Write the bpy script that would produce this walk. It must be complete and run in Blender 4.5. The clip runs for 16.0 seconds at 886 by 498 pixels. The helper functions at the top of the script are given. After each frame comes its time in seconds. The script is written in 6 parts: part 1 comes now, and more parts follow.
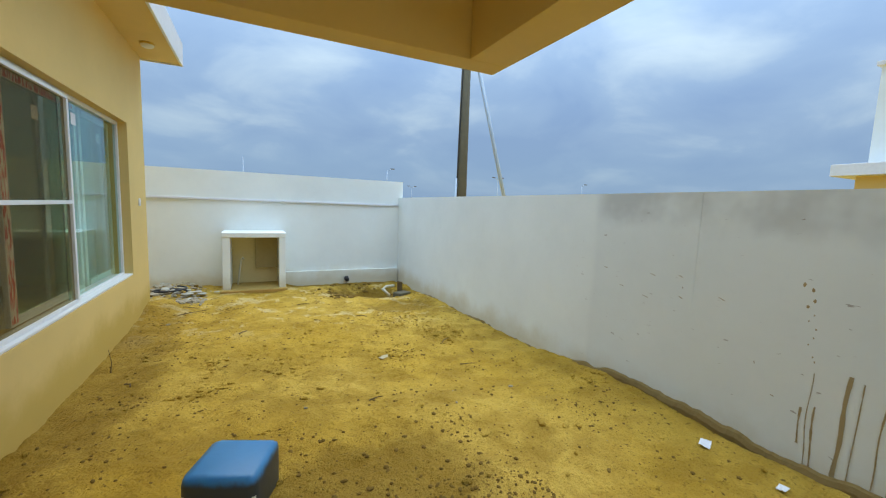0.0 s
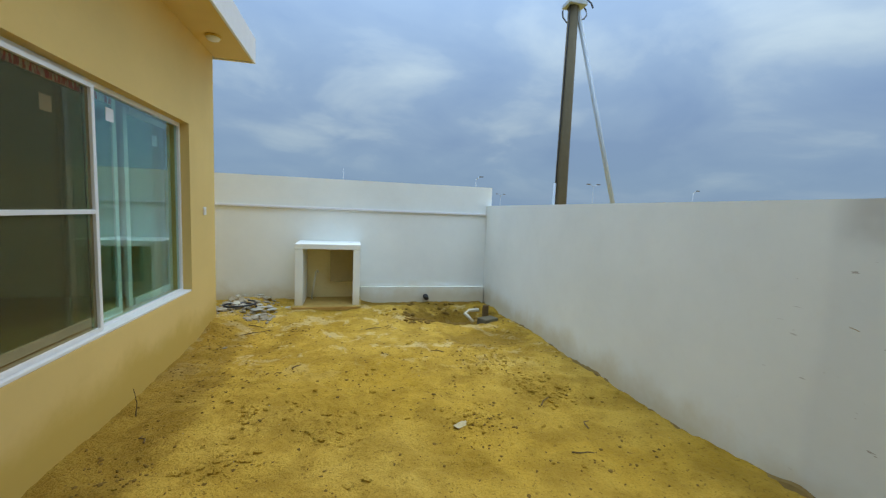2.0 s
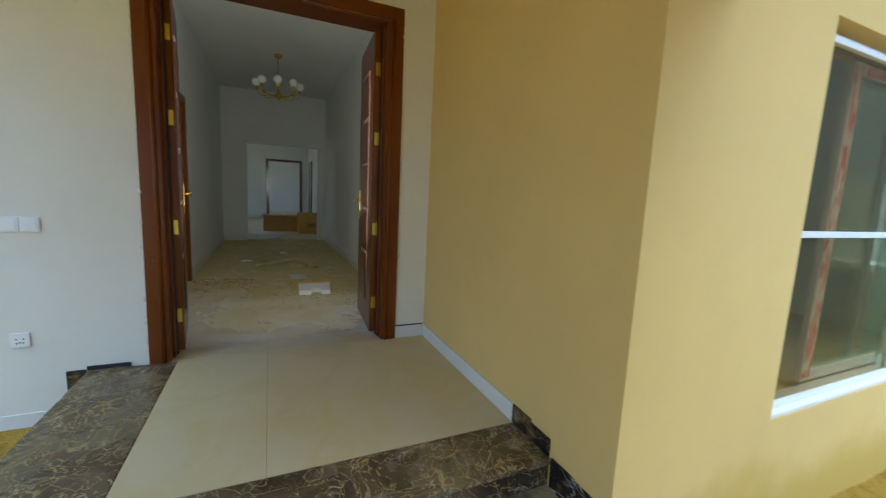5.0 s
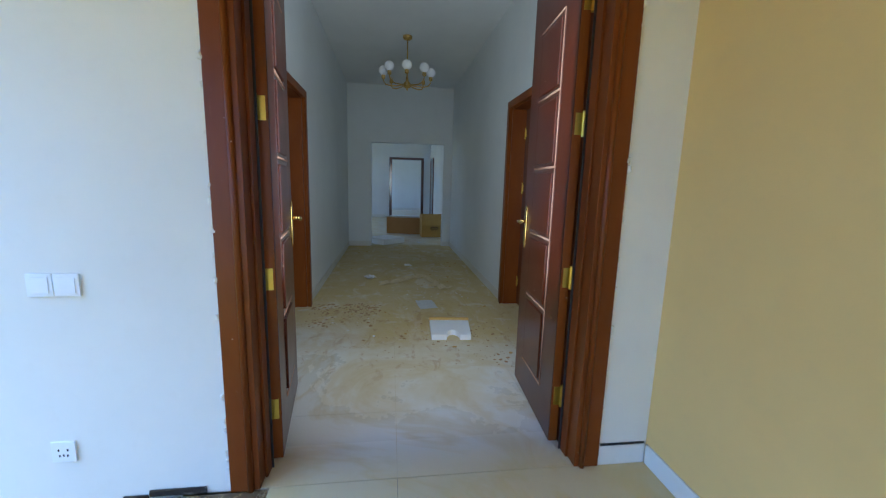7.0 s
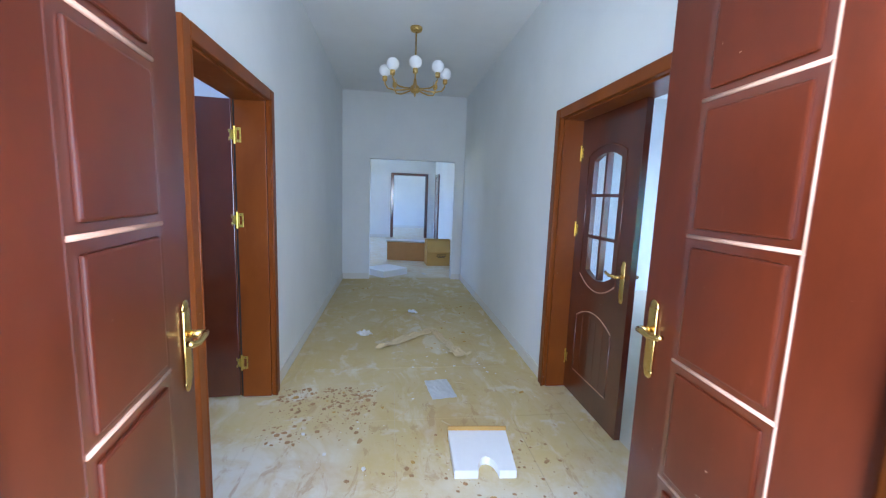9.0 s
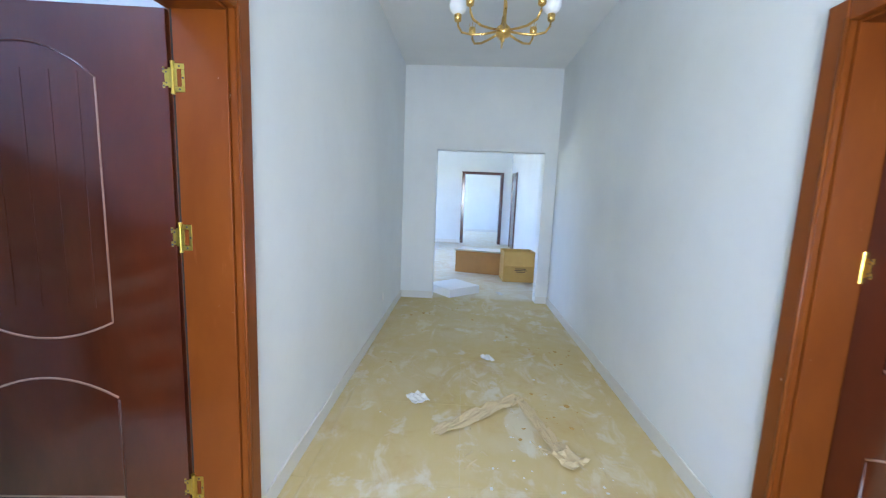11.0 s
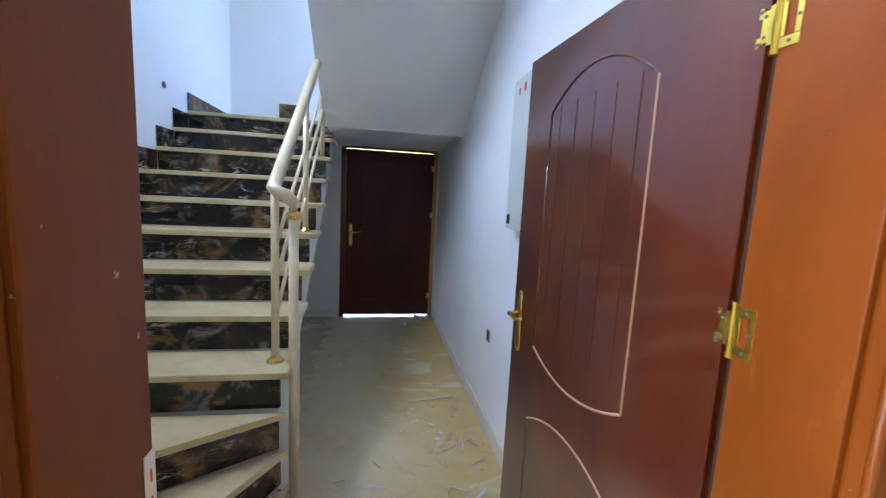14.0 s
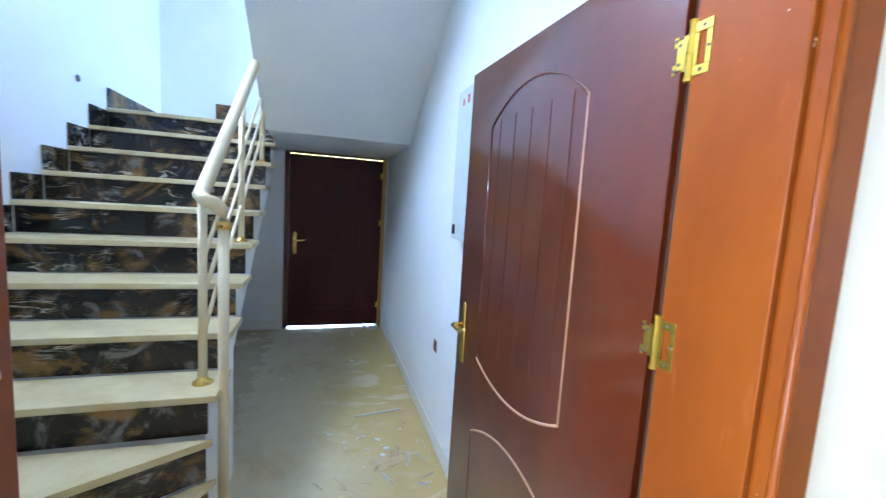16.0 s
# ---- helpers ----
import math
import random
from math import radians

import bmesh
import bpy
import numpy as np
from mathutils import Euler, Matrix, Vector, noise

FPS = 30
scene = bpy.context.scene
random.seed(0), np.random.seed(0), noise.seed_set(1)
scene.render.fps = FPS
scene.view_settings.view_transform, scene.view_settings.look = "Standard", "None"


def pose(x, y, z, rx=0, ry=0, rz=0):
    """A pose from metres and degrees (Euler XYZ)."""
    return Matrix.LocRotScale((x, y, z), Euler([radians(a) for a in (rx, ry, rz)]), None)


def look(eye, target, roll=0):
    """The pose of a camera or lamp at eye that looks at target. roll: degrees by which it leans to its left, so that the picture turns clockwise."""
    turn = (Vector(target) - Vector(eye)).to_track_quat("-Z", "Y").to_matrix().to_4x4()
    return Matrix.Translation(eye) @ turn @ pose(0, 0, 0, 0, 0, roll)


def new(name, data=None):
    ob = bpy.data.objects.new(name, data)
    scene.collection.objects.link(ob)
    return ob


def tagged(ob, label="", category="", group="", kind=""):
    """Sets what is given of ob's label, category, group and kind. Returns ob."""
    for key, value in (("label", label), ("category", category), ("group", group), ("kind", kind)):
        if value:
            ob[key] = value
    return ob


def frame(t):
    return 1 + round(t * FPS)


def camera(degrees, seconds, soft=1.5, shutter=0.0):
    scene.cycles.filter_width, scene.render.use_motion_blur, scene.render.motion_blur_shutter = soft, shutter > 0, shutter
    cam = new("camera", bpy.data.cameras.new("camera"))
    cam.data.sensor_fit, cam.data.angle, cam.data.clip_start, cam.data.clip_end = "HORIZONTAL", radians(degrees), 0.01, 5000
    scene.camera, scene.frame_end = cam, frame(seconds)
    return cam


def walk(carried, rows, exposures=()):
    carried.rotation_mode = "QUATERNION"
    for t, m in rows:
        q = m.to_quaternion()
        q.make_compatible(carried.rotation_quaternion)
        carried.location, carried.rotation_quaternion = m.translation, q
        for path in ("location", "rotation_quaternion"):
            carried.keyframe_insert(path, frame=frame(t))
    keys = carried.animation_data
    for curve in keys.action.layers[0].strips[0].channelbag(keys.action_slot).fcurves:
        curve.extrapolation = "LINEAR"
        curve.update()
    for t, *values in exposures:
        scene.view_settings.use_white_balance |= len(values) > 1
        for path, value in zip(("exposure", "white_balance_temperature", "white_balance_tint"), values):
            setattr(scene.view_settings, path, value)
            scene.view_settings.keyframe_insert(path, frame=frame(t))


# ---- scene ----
# ---------------------------------------------------------------- camera
cam = camera(97.1, 16.0, 1.2, 0.2)
PATH = [
    (0, (1.347, -2.011, 1.599), (2.21, -0.219, 1.388), 2.1),
    (0.5, (1.448, -1.694, 1.609), (2.307, 0.1, 1.402), 2.3),
    (1, (1.556, -1.339, 1.604), (2.344, 0.489, 1.403), 2.4),
    (1.5, (1.635, -1.108, 1.609), (2.302, 0.767, 1.416), 2.4),
    (2, (1.73, -0.91, 1.625), (2.175, 1.031, 1.437), 2.3),
    (2.5, (1.727, -0.862, 1.624), (1.921, 1.12, 1.432), 2.4),
    (3, (1.639, -0.908, 1.624), (1.457, 1.073, 1.42), 2.5),
    (3.5, (1.525, -1.005, 1.615), (0.958, 0.9, 1.393), 2.8),
    (4, (1.368, -1.158, 1.606), (0.289, 0.508, 1.357), 2.9),
    (4.5, (1.213, -1.221, 1.602), (-0.279, 0.085, 1.341), 2.8),
    (5, (0.944, -1.187, 1.63), (-0.866, -0.379, 1.362), 2.7),
    (5.2, (0.853, -1.185, 1.646), (-1.007, -0.504, 1.369), 2.8),
    (7.3, (-0.653, -1.285, 1.832), (-2.609, -1.022, 1.505), 1.5),
    (7.5, (-0.782, -1.316, 1.895), (-2.735, -1.023, 1.583), 1.5),
    (8, (-1.04, -1.333, 1.995), (-2.993, -1.012, 1.708), 1.7),
    (8.2, (-1.148, -1.321, 1.985), (-3.102, -1.009, 1.701), 1.8),
    (10.3, (-2.636, -1.204, 1.941), (-4.615, -1.07, 1.684), 2.7),
    (10.5, (-2.774, -1.208, 1.938), (-4.754, -1.109, 1.675), 2.9),
    (11, (-3.103, -1.263, 1.94), (-5.083, -1.351, 1.67), 2.3),
    (11.5, (-3.366, -1.275, 1.944), (-5.3, -1.717, 1.69), 1.7),
    (12, (-3.533, -1.309, 1.963), (-5.29, -2.232, 1.715), 2.3),
    (12.5, (-3.548, -1.363, 1.965), (-5.073, -2.632, 1.714), 2.6),
    (13, (-3.591, -1.421, 1.951), (-4.753, -3.029, 1.702), 3.0),
    (13.5, (-3.7, -1.55, 1.953), (-4.51, -3.36, 1.696), 2.8),
    (14, (-3.804, -1.668, 1.973), (-4.149, -3.621, 1.719), 2.9),
    (14.5, (-3.882, -1.701, 1.985), (-3.853, -3.686, 1.746), 3.0),
    (15, (-3.93, -1.702, 1.997), (-3.737, -3.68, 1.779), 3.0),
    (15.5, (-3.916, -1.708, 1.996), (-3.937, -3.697, 1.78), 3.1),
    (16, (-3.848, -1.687, 1.992), (-4.427, -3.59, 1.784), 3.5),
]
walk(cam, [(t, look(eye, target, roll)) for t, eye, target, roll in PATH],
     [(0, 0.14, 7400, 3), (1, -0.04, 7350, 3), (2.5, -0.14, 7750, 3), (3.5, -0.04, 7500, 3), (4.0, 0.14, 7350, 2), (4.5, 0.6, 7100, 1), (5.2, 1.05, 5600, 3),
      (7.3, 1.9, 4700, 10), (8.2, 2.65, 4550, 18), (10.3, 3.45, 4750, 14), (11.0, 3.75, 4800, 15), (12.5, 4.05, 5050, 14), (13.5, 4.0, 5400, 18), (14.0, 4.1, 5650, 17), (14.5, 4.3, 5050, 11), (15, 4.45, 4950, 11), (15.5, 4.45, 5000, 12), (16, 4.7, 5150, 11)])

# ---------------------------------------------------------------- sky and sun
SUN_EL, SUN_AZ = radians(62), radians(150)
world = bpy.data.worlds.new("overcast_sky")
scene.world = world
world.use_nodes = True
WN, WL = world.node_tree.nodes, world.node_tree.links
WN.clear()
w_out, w_bg = WN.new("ShaderNodeOutputWorld"), WN.new("ShaderNodeBackground")
WL.new(w_bg.outputs[0], w_out.inputs[0])
w_co, w_sep = WN.new("ShaderNodeTexCoord"), WN.new("ShaderNodeSeparateXYZ")
WL.new(w_co.outputs["Generated"], w_sep.inputs[0])
sky = WN.new("ShaderNodeTexSky")
sky.sky_type, sky.sun_disc, sky.sun_elevation, sky.sun_rotation = "NISHITA", False, SUN_EL, SUN_AZ
sky.dust_density, sky.air_density = 2.0, 1.0


def wmath(op, a, b=None, clamp=False):
    n = WN.new("ShaderNodeMath")
    n.operation, n.use_clamp = op, clamp
    for i, v in enumerate((a, b)):
        if v is None:
            continue
        if isinstance(v, (int, float)):
            n.inputs[i].default_value = v
        else:
            WL.new(v, n.inputs[i])
    return n.outputs[0]


# cloud layer: the view direction laid on a flat sheet overhead
w_zc = wmath("ADD", wmath("MAXIMUM", w_sep.outputs[2], 0.0), 0.27)
w_pl = WN.new("ShaderNodeCombineXYZ")
WL.new(wmath("DIVIDE", w_sep.outputs[0], w_zc), w_pl.inputs[0])
WL.new(wmath("DIVIDE", w_sep.outputs[1], w_zc), w_pl.inputs[1])
w_n1, w_n2 = WN.new("ShaderNodeTexNoise"), WN.new("ShaderNodeTexNoise")
for n, s, d, dist in ((w_n1, 1.75, 7, 0.35), (w_n2, 0.8, 3, 0.2)):
    n.inputs["Scale"].default_value, n.inputs["Detail"].default_value = s, d
    n.inputs["Distortion"].default_value, n.inputs["Roughness"].default_value = dist, 0.52
    WL.new(w_pl.outputs[0], n.inputs["Vector"])
w_sum = wmath("ADD", wmath("MULTIPLY", w_n1.outputs[0], 0.62), wmath("MULTIPLY", w_n2.outputs[0], 0.5))
w_ramp = WN.new("ShaderNodeValToRGB")
w_ramp.color_ramp.elements[0].position, w_ramp.color_ramp.elements[0].color = 0.43, (0.20, 0.33, 0.63, 1)
w_ramp.color_ramp.elements[1].position, w_ramp.color_ramp.elements[1].color = 0.76, (0.51, 0.66, 0.87, 1)
w_mid = w_ramp.color_ramp.elements.new(0.56)
w_mid.color = (0.25, 0.39, 0.68, 1)
WL.new(w_sum, w_ramp.inputs[0])
w_low = WN.new("ShaderNodeMix")
w_low.data_type = "RGBA"
WL.new(wmath("MULTIPLY", wmath("MAXIMUM", w_sep.outputs[2], 0.0), 6.0, True), w_low.inputs[0])
w_low.inputs[6].default_value = (0.20, 0.36, 0.68, 1)
WL.new(w_ramp.outputs[0], w_low.inputs[7])
# overcast: brighter towards the zenith
w_gain = wmath("ADD", 0.80, wmath("MULTIPLY", wmath("POWER", wmath("MAXIMUM", w_sep.outputs[2], 0.0), 2.3), 4.9))
w_mul = WN.new("ShaderNodeVectorMath")
w_mul.operation = "SCALE"
WL.new(w_low.outputs[2], w_mul.inputs[0])
WL.new(w_gain, w_mul.inputs["Scale"])
w_add = WN.new("ShaderNodeVectorMath")
w_add.operation = "MULTIPLY_ADD"
WL.new(sky.outputs[0], w_add.inputs[0])
w_add.inputs[1].default_value = (0.02, 0.02, 0.02)
WL.new(w_mul.outputs[0], w_add.inputs[2])
WL.new(w_add.outputs[0], w_bg.inputs[0])
w_bg.inputs[1].default_value = 1.0

sun = new("sun", bpy.data.lights.new("sun", "SUN"))
sun.data.energy, sun.data.angle, sun.data.color = 1.5, radians(50), (1.0, 0.93, 0.80)
sun.matrix_world = look((0, 0, 30), (0 - 30 * math.sin(SUN_AZ) / math.tan(SUN_EL), -30 * math.cos(SUN_AZ) / math.tan(SUN_EL) * -1, 0))


def opening_light(name, at, target, sx, sy, watts, color=(0.86, 0.93, 1.0)):
    """An area lamp at an opening: sky light coming in, or added fill."""
    d = bpy.data.lights.new(name, "AREA")
    d.shape, d.size, d.size_y, d.energy, d.color = "RECTANGLE", sx, sy, watts, color
    o = new(name, d)
    o.matrix_world = look(at, target)
    return o


opening_light("light_landing_window", (-4.53, -5.85, 4.05), (-2.2, -5.6, 3.3), 0.9, 0.9, 0.32)
# No window is known here: added fill for the stair floor and door.
opening_light("light_stair_fill", (-2.24, -3.55, 4.15), (-4.0, -3.5, 0.5), 0.9, 0.6, 1.9).data.spread = radians(125)
opening_light("light_hall_window", (-12.2, -4.72, 2.0), (-12.2, 0.2, 1.4), 2.6, 1.7, 4.0, (1.0, 0.97, 0.88))
opening_light("light_room_window", (-6.5, 4.34, 1.65), (-6.2, 0.3, 1.2), 1.5, 1.4, 4.8)
# Added to brighten the far room, where no source is visible.
opening_light("light_far_fill", (-18.4, -3.35, 2.0), (-18.2, 0.2, 1.2), 1.6, 1.4, 4)
# Fill added in the doorway, on top of the sky light entering it.
opening_light("light_entrance_fill", (-2.185, -1.09, 2.0), (-6.0, -1.09, 2.0), 1.26, 1.5, 6.0, (1.0, 0.95, 0.82))

# ---------------------------------------------------------------- materials


def mat(name):
    m = bpy.data.materials.new(name)
    m.use_nodes = True
    return m, m.node_tree.nodes, m.node_tree.links, m.node_tree.nodes["Principled BSDF"]


class Nodes:
    """Small helper to write node materials briefly."""

    def __init__(self, name, rough=0.6, metal=0.0, spec=0.5):
        self.m, self.n, self.l, self.b = mat(name)
        self.b.inputs["Roughness"].default_value, self.b.inputs["Metallic"].default_value = rough, metal
        self.b.inputs["Specular IOR Level"].default_value = spec
        self.co = self.n.new("ShaderNodeNewGeometry").outputs["Position"]

    def set(self, socket, v):
        if isinstance(v, (int, float)):
            socket.default_value = v
        elif isinstance(v, tuple):
            socket.default_value = (*v, 1) if len(v) == 3 and socket.type == "RGBA" else v
        else:
            self.l.new(v, socket)

    def local(self):
        self.co = self.n.new("ShaderNodeTexCoord").outputs["Object"]
        return self

    def stretch(self, sx, sy, sz):
        k = self.n.new("ShaderNodeMapping")
        self.l.new(self.co, k.inputs[0])
        k.inputs["Scale"].default_value = (sx, sy, sz)
        return k.outputs[0]

    def noise(self, scale, detail=4, rough=0.5, dist=0.0, co=None):
        k = self.n.new("ShaderNodeTexNoise")
        self.l.new(co or self.co, k.inputs["Vector"])
        for key, v in (("Scale", scale), ("Detail", detail), ("Roughness", rough), ("Distortion", dist)):
            k.inputs[key].default_value = v
        return k.outputs[0]

    def voronoi(self, scale, feature="F1", co=None):
        k = self.n.new("ShaderNodeTexVoronoi")
        k.feature = feature
        self.l.new(co or self.co, k.inputs["Vector"])
        k.inputs["Scale"].default_value = scale
        return k.outputs[0]

    def ramp(self, fac, stops):
        k = self.n.new("ShaderNodeValToRGB")
        e = k.color_ramp.elements
        for i, (p, c) in enumerate(stops):
            el = e[i] if i < 2 else e.new(p)
            el.position, el.color = p, ((c, c, c, 1) if isinstance(c, (int, float)) else (*c, 1))
        self.l.new(fac, k.inputs[0])
        return k.outputs[0]

    def mix(self, fac, a, b):
        k = self.n.new("ShaderNodeMix")
        k.data_type = "RGBA"
        for s, v in zip((k.inputs[0], k.inputs[6], k.inputs[7]), (fac, a, b)):
            self.set(s, v)
        return k.outputs[2]

    def math(self, op, a, b=0.0, clamp=False):
        k = self.n.new("ShaderNodeMath")
        k.operation, k.use_clamp = op, clamp
        self.set(k.inputs[0], a)
        self.set(k.inputs[1], b)
        return k.outputs[0]

    def axis(self, i, co=None):
        k = self.n.new("ShaderNodeSeparateXYZ")
        self.l.new(co or self.co, k.inputs[0])
        return k.outputs[i]

    def step(self, v, lo, hi):
        """0 below lo to 1 above hi (or falling, when lo > hi)."""
        k = self.n.new("ShaderNodeMapRange")
        self.l.new(v, k.inputs[0])
        k.inputs[1].default_value, k.inputs[2].default_value = lo, hi
        k.interpolation_type = "SMOOTHSTEP"
        if lo > hi:
            k.inputs[1].default_value, k.inputs[2].default_value = hi, lo
            k.inputs[3].default_value, k.inputs[4].default_value = 1.0, 0.0
        return k.outputs[0]

    def random(self):
        return self.n.new("ShaderNodeObjectInfo").outputs["Random"]

    def color(self, v):
        self.set(self.b.inputs["Base Color"], v)
        return self

    def rough(self, v):
        self.set(self.b.inputs["Roughness"], v)
        return self

    def bump(self, h, strength=0.3, distance=0.01):
        k = self.n.new("ShaderNodeBump")
        k.inputs["Strength"].default_value, k.inputs["Distance"].default_value = strength, distance
        self.l.new(h, k.inputs["Height"])
        self.l.new(k.outputs[0], self.b.inputs["Normal"])
        return self


def paint(name, base, dirt=(0.45, 0.36, 0.2), amount=0.18, rough=0.75, grain=260, bump=0.12):
    k = Nodes(name, rough, spec=0.3)
    big = k.noise(0.9, 5, 0.6)
    fine = k.noise(14, 5, 0.6)
    c = k.mix(k.ramp(big, ((0.35, 0.0), (0.75, 1.0))), base, tuple(v * 0.9 for v in base))
    c = k.mix(k.math("MULTIPLY", k.ramp(fine, ((0.55, 0.0), (0.8, 1.0))), amount), c, dirt)
    k.color(c)
    k.bump(k.math("ADD", k.noise(grain, 3), k.math("MULTIPLY", k.noise(9, 3), 2.0)), bump, 0.004)
    return k


M = {}
k = paint("tan_plaster", (0.74, 0.525, 0.19), amount=0.10)
base_c = k.b.inputs["Base Color"].links[0].from_socket
dusty = k.step(k.math("ADD", k.axis(2), k.math("MULTIPLY", k.noise(1.8, 5, 0.6), -0.55)), 0.20, -0.10)
k.color(k.mix(k.math("MULTIPLY", dusty, 0.75), base_c, (0.52, 0.34, 0.06)))
M["tan"] = k.m
M["porch_white"] = paint("porch_white_plaster", (0.79, 0.76, 0.66), amount=0.06).m
M["inner"] = paint("interior_white_paint", (0.80, 0.82, 0.81), amount=0.05, rough=0.62, bump=0.06).m
M["ceiling"] = paint("ceiling_white_paint", (0.82, 0.83, 0.82), amount=0.0, rough=0.8, bump=0.04).m

# boundary wall: white paint with sand splash at the foot, grey damp patches and a few rust runs
k = paint("boundary_white_paint", (0.83, 0.86, 0.82), amount=0.04)
base_c = k.b.inputs["Base Color"].links[0].from_socket
z_ax, y_ax = k.axis(2), k.axis(1)
wob = k.noise(2.2, 5, 0.6)
splash = k.math("MULTIPLY", k.step(k.math("ADD", z_ax, k.math("MULTIPLY", wob, -0.5)), 0.10, -0.26), 0.5)
c1 = k.mix(splash, base_c, (0.50, 0.37, 0.13))
patch = k.math("MULTIPLY", k.step(k.math("ADD", y_ax, k.math("MULTIPLY", k.noise(1.3, 2), 0.10)), 0.74, 0.66),
               k.math("MULTIPLY", k.step(y_ax, -3.0, -2.9), 0.20))
c1 = k.mix(patch, c1, (0.55, 0.58, 0.58))
damp = k.math("MULTIPLY", k.step(k.math("ADD", z_ax, k.math("MULTIPLY", k.noise(3, 4), 0.35)), 1.62, 1.86),
              k.math("MULTIPLY", k.step(y_ax, 0.7, 0.5), k.step(k.noise(1.1, 4, 0.6), 0.42, 0.62)))
c1 = k.mix(k.math("MULTIPLY", damp, 0.5), c1, (0.36, 0.35, 0.32))
scr_co = k.stretch(1, 5.5, 26)
scr = k.step(k.noise(2.2, 2, 0.5, 0.4, scr_co), 0.735, 0.76)
c1 = k.mix(k.math("MULTIPLY", k.math("MULTIPLY", scr, 0.6), k.step(y_ax, 1.2, 0.4)), c1, (0.20, 0.14, 0.09))
k.color(c1)
M["boundary"] = k.m
M["foundation"] = paint("sandy_foundation_render", (0.24, 0.155, 0.05), (0.11, 0.07, 0.022), 0.6, 0.95, 90, 0.6).m
M["mud_stain"] = paint("dried_mud_stain", (0.36, 0.27, 0.14), (0.15, 0.10, 0.05), 0.8, 0.95, 120, 0.4).m

# yellow sand
k = Nodes("yellow_sand", 0.95, spec=0.15)
big, midn, fine = k.noise(0.55, 5, 0.55), k.noise(3.5, 6, 0.6), k.noise(70, 4, 0.65)
c = k.mix(k.ramp(big, ((0.35, 0.0), (0.65, 1.0))), (0.50, 0.30, 0.034), (0.61, 0.395, 0.075))
c = k.mix(k.math("MULTIPLY", k.ramp(midn, ((0.40, 1.0), (0.56, 0.0))), 0.5), c, (0.31, 0.175, 0.016))
foot = k.noise(1.7, 4, 0.55, 0.6)
c = k.mix(k.math("MULTIPLY", k.ramp(foot, ((0.38, 1.0), (0.49, 0.0))), 0.32), c, (0.24, 0.135, 0.014))
c = k.mix(k.math("MULTIPLY", k.ramp(fine, ((0.30, 1.0), (0.52, 0.0))), 0.5), c, (0.30, 0.18, 0.03))
crust = k.math("MULTIPLY", k.step(k.axis(1), 2.6, 3.8), k.step(k.noise(2.6, 6, 0.68, 0.6), 0.53, 0.60))
c = k.mix(k.math("MULTIPLY", crust, 0.5), c, (0.68, 0.53, 0.27))
sx_, sy_ = k.axis(0), k.axis(1)


def spot(cx, cy, rx, ry):
    """1 inside a ragged oval of dug-up damp sand, 0 outside."""
    dx = k.math("MULTIPLY", k.math("SUBTRACT", sx_, cx), 1 / rx)
    dy = k.math("MULTIPLY", k.math("SUBTRACT", sy_, cy), 1 / ry)
    d2 = k.math("ADD", k.math("MULTIPLY", dx, dx), k.math("MULTIPLY", dy, dy))
    return k.step(k.math("ADD", d2, k.math("MULTIPLY", k.math("SUBTRACT", k.noise(4.5, 4, 0.6), 0.5), 2.2)), 1.25, 0.45)


damp = k.math("MAXIMUM", spot(3.35, 5.2, 0.9, 0.7), k.math("MULTIPLY", spot(3.55, 3.95, 0.6, 0.4), 0.6))
damp = k.math("MAXIMUM", damp, k.math("MULTIPLY", spot(1.9, -0.2, 0.7, 0.5), 0.55))
damp = k.math("MAXIMUM", damp, k.math("MULTIPLY", spot(0.15, 2.4, 0.45, 2.6), 0.6))
damp = k.math("MAXIMUM", damp, k.math("MULTIPLY", spot(2.6, 6.1, 1.6, 0.35), 0.8))
c = k.mix(k.math("MULTIPLY", damp, 0.8), c, (0.17, 0.092, 0.011))
c = k.mix(k.math("MULTIPLY", k.step(k.noise(34, 4, 0.65), 0.58, 0.66), 0.6), c, (0.16, 0.092, 0.012))
k.color(c)
k.bump(k.math("ADD", k.math("MULTIPLY", midn, 3.0), k.math("ADD", fine, k.noise(22, 4, 0.6))), 0.9, 0.024)
M["sand"] = k.m
k = Nodes("dark_sand_clod", 0.95, spec=0.1)
k.color(k.mix(k.noise(9, 2), (0.08, 0.047, 0.011), (0.27, 0.16, 0.036)))
M["clod"] = k.m
M["sand_floor"] = paint("sand_strewn_mortar", (0.46, 0.31, 0.09), (0.22, 0.14, 0.04), 0.6, 0.95, 60, 0.6).m
M["lining"] = paint("cream_rendered_lining", (0.74, 0.62, 0.32), (0.46, 0.35, 0.15), 0.3, 0.9).m


